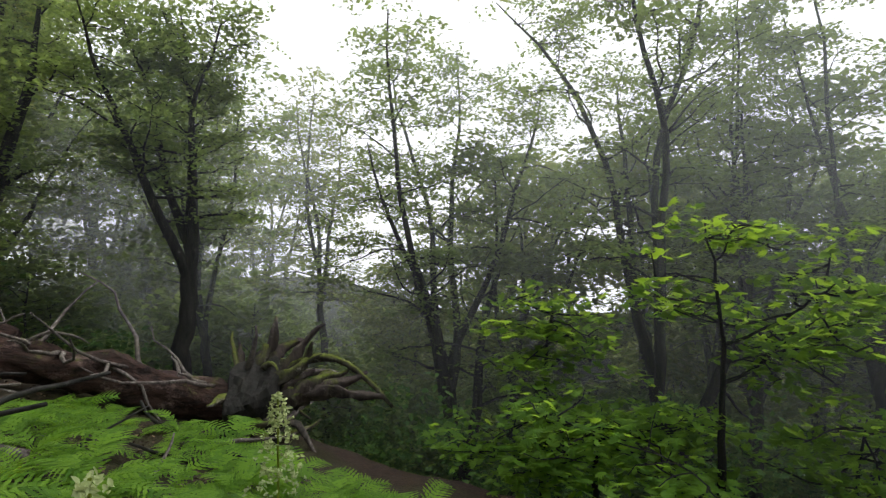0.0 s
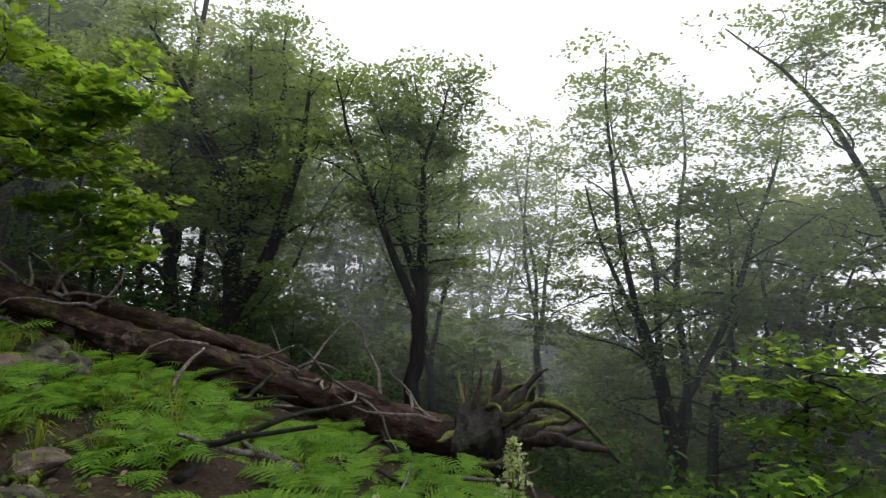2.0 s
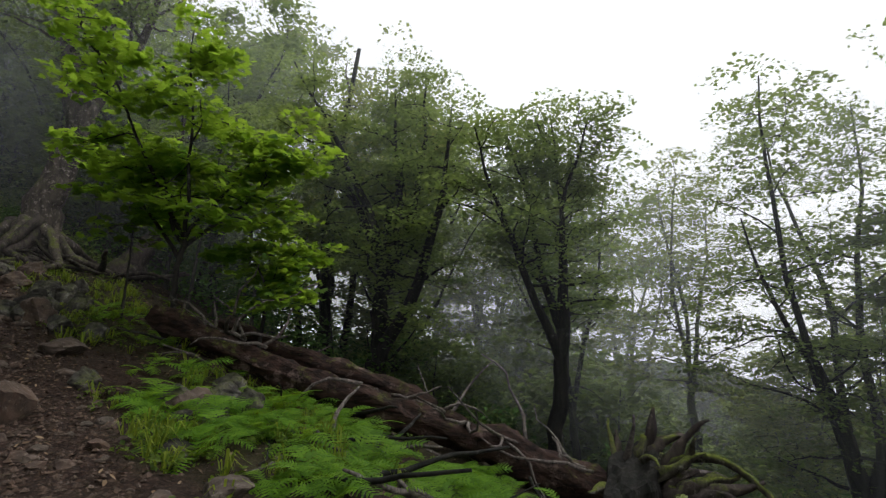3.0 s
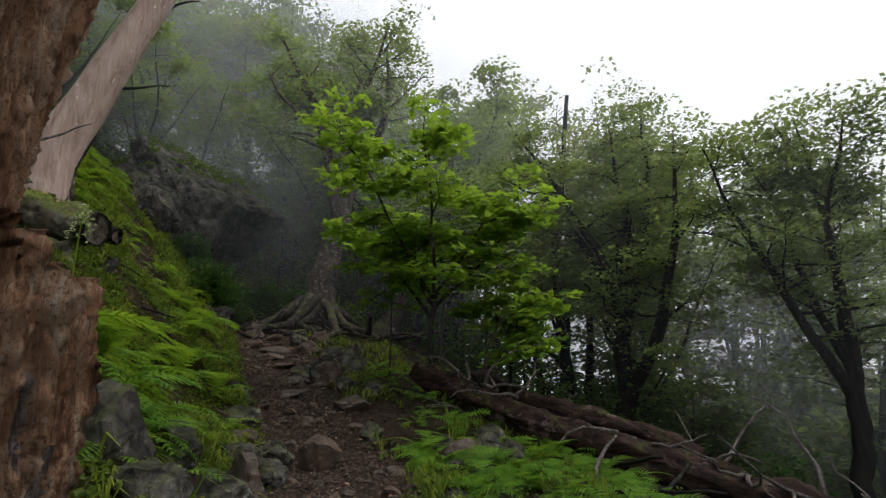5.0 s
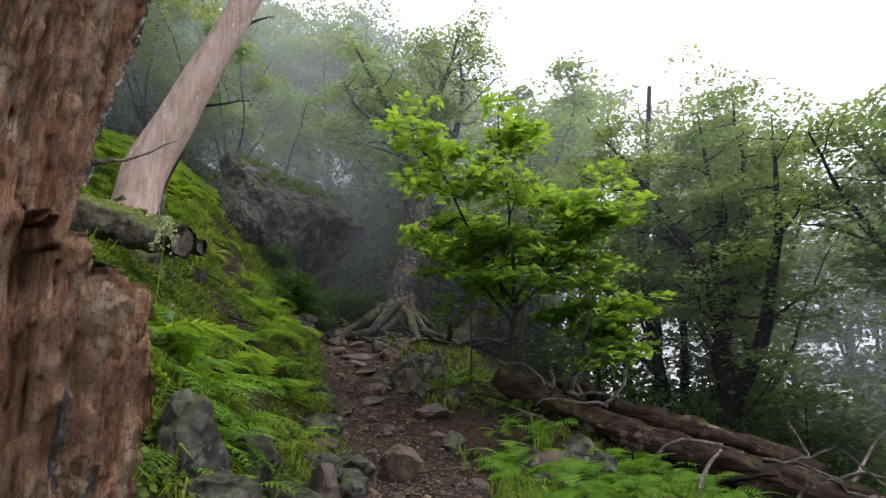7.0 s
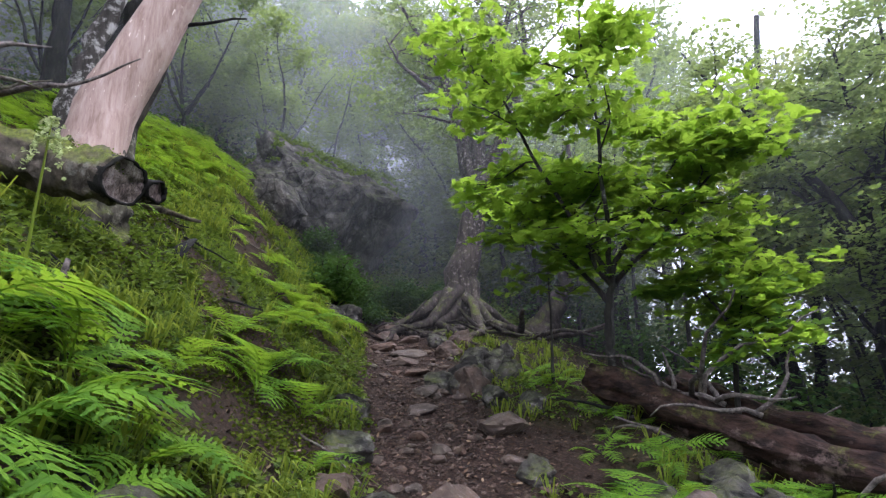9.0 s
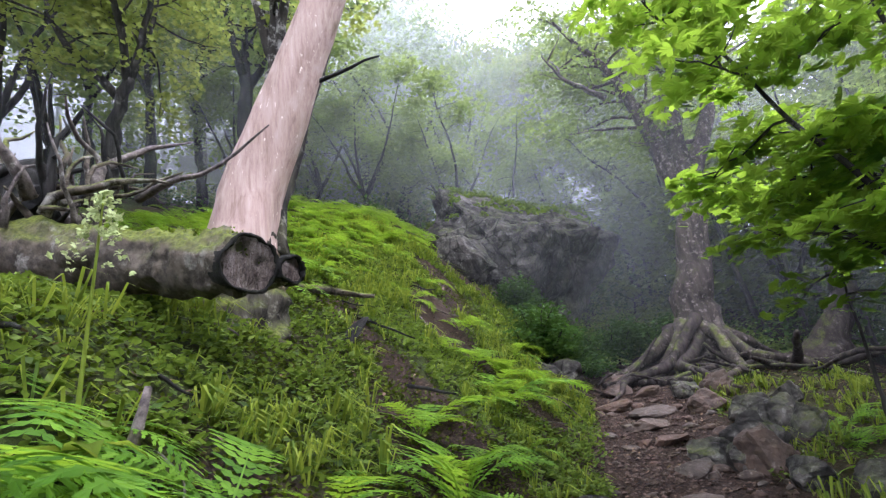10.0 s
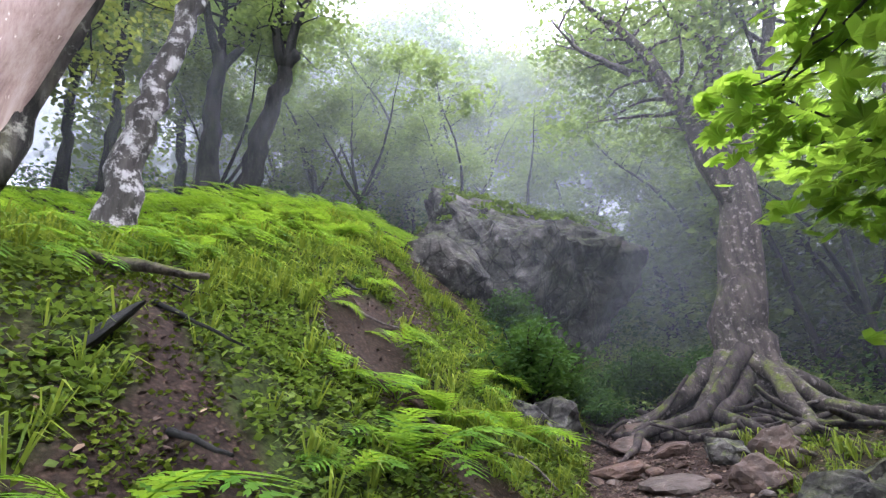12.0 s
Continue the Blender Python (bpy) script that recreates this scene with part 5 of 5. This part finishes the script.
for k in range(150):
    x = rs2.uniform(-14, -2.6)
    y = trail_line(x) + rs2.uniform(-0.75, 1.0)
    r = rs2.uniform(0.03, 0.11)
    rock("loose_stone", x, y, r * rs2.uniform(0.8, 1.5), r, r * 0.55, 100 + k % 9, STONE, "loose brown stone lying on the trail", 0.35, rs2.uniform(0, 360), rs2.uniform(-10, 10), "loose stones", sub=2)


def gravel():
    rng = np.random.default_rng(35)
    bag = Bag()
    base = np.array([(1, 0, 0), (-1, 0, 0), (0, 1, 0), (0, -1, 0), (0, 0, 0.7), (0, 0, -0.5)])
    fc = [(0, 2, 4), (2, 1, 4), (1, 3, 4), (3, 0, 4), (2, 0, 5), (1, 2, 5), (3, 1, 5), (0, 3, 5)]
    for _ in range(6000):
        x = rng.uniform(-14.5, -1.5)
        y = trail_line(x) + rng.normal(0.05, 0.5)
        r = rng.uniform(0.008, 0.03)
        a = rng.uniform(0, 6.28)
        v = base * r * rng.uniform(0.6, 1.4, 3)
        v = np.stack([v[:, 0] * math.cos(a) - v[:, 1] * math.sin(a), v[:, 0] * math.sin(a) + v[:, 1] * math.cos(a), v[:, 2]], 1)
        bag.add(v + np.array([x, y, height(x, y) + r * 0.2]), fc)
    tagged(new("gravel", bag.mesh("gravel", STONE, False)), "small brown gravel and chips on the trail", "gravel", kind="stuff")


gravel()


def litter():
    """Dead brown leaves and chips of wood strewn over the soil."""
    rng = np.random.default_rng(37)
    c = []
    for _ in range(15000):
        x = rng.uniform(-15, 1.5)
        y = trail_line(x) + (rng.uniform(0.3, 5.2) if rng.random() < 0.6 else rng.uniform(-3.6, 0.3))
        c.append((x, y, height(x, y) + rng.uniform(0.004, 0.03)))
    v, f = leaves(rng, np.array(c), 0.05, "oval", 0.5)
    tagged(new("leaf_litter", mesh_of("leaf_litter", v, f, LITTER, False)), "dead brown leaves strewn over the dark soil", "leaf litter", kind="stuff")


litter()


# ---- sticks, bark, leaning stems ----
def stick(x, y, way, length, r, seed, label, material=TWIG):
    rng = np.random.default_rng(seed)
    w = wander(rng, (0, 0, 0), way, length, 8, 0.2)
    ob = new("stick", mesh_of("stick", *tube(w, np.linspace(r, r * 0.4, 9), 6, 0.2, seed), material))
    ob.location = (x, y, height(x, y) + r * 0.7)
    return tagged(ob, label, "branch", "fallen sticks")


stick(-9.2, -0.9, (0.3, 1.0, -0.55), 1.0, 0.06, 1, "thick dead root lying down the bank", BARK_LOG)
stick(-5.8, -0.3, (0.15, -0.1, 1.0), 0.32, 0.035, 2, "pale dead stick standing out of the ferns")
stick(-4.9, 0.1, (0.4, 0.7, -0.5), 0.8, 0.03, 3, "dark wet stick sloping down the bank", BARK_DARK)
stick(-2.6, 3.6, (-1.0, 0.3, 0.1), 1.6, 0.035, 4, "bare crooked branch lying among ferns")
stick(-1.6, 4.1, (-1.0, -0.1, 0.05), 1.4, 0.03, 5, "bare crooked branch lying among ferns")
stick(-4.6, 4.3, (-0.7, 0.5, 0.6), 1.1, 0.035, 6, "bare crooked branch lying among ferns")
rq = random.Random(71)
for k in range(46):
    x = rq.uniform(-8.5, 0.2)
    y = trail_line(x) + rq.uniform(1.6, 5.0)
    a = rq.uniform(0, 6.28)
    stick(x, y, (math.cos(a), math.sin(a), rq.uniform(-0.05, 0.3)), rq.uniform(0.5, 1.6), rq.uniform(0.012, 0.035), 300 + k, "bare crooked branch lying among ferns", TWIG if k % 2 else BARK_DARK)
for k in range(22):
    x = rq.uniform(-11.5, -4.5)
    y = trail_line(x) - rq.uniform(0.9, 3.2)
    a = rq.uniform(0.6, 2.5)
    stick(x, y, (math.cos(a), math.sin(a), -0.55), rq.uniform(0.25, 0.7), rq.uniform(0.008, 0.022), 360 + k, "thin dead stick lying on the bank", TWIG if k % 2 else BARK_DARK)
bk = rock("bark_slab", -8.45, -0.1, 0.16, 0.3, 0.05, 201, BARK_DARK, "dark loose slab of bark lying on moss", 0.2, 30, 40)
bk["category"] = "bark"

for x, y, h, dx, dy, r in ((-17.5, 7.6, 7, -0.2, -0.5, 0.09), (-16.6, 8.0, 7, 0.1, 0.4, 0.08), (-18.6, 6.9, 6, 0.2, -0.3, 0.07), (-15.6, 8.6, 6, 0.1, 0.4, 0.07), (-13.2, 8.6, 6, 0.1, 0.2, 0.06), (-14.6, 7.4, 5, -0.1, 0.9, 0.06),
                           (-12.2, 7.2, 4.5, 0.1, 0.6, 0.05), (-11.2, 8.2, 5, 0.0, 0.3, 0.05), (-13.4, 9.6, 6, 0.2, 0.1, 0.08)):
    tree("slender_stem", x, y, [(dx * 0.3, dy * 0.3, h * 0.35), (dx * 0.5, dy * 0.7, h * 0.7), (dx, dy, h)], r, BARK_GREY, LEAF_MID, "slender grey stem with sparse leaves in the thicket", limbs=7, crown_from=0.5,
         limb_len=1.1, sprays=3, per_spray=34, spray_r=0.45, leaf_size=0.11, seed=int(-x * 31), flare=1.2, sides=7, group="thicket stems")
tree("leaning_stump", -13.2, 6.1, [(0.05, 0.3, 0.45), (0.0, 0.75, 1.1), (0.0, 1.1, 2.4), (0.0, 1.3, 4.6)], 0.24, BARK_ROOT, LEAF_MID, "twisted dark trunk leaning away from the old tree", limbs=8, crown_from=0.6, limb_len=1.2,
     sprays=3, per_spray=36, spray_r=0.45, leaf_size=0.1, seed=222, flare=2.2, sides=20)
for k in range(16):
    a = radians(100 + 22 * k)
    stick(-13.0 + 0.3 * math.cos(a), 5.8 + 0.3 * math.sin(a) - 0.2, (math.cos(a), math.sin(a), -0.1 + 0.12 * (k % 3)), 0.8 + 0.05 * k, 0.05 + 0.012 * (k % 4), 230 + k, "exposed dark root twisting over the bank", BARK_ROOT)
for k in range(9):
    stick(-13.6 + 0.1 * k, 2.9 + 0.12 * k, (-0.15, 1.0, 0.12 - 0.03 * (k % 3)), 1.3 + 0.1 * (k % 4), 0.05 + 0.01 * (k % 3), 260 + k, "long dark root running along the bank", BARK_ROOT)
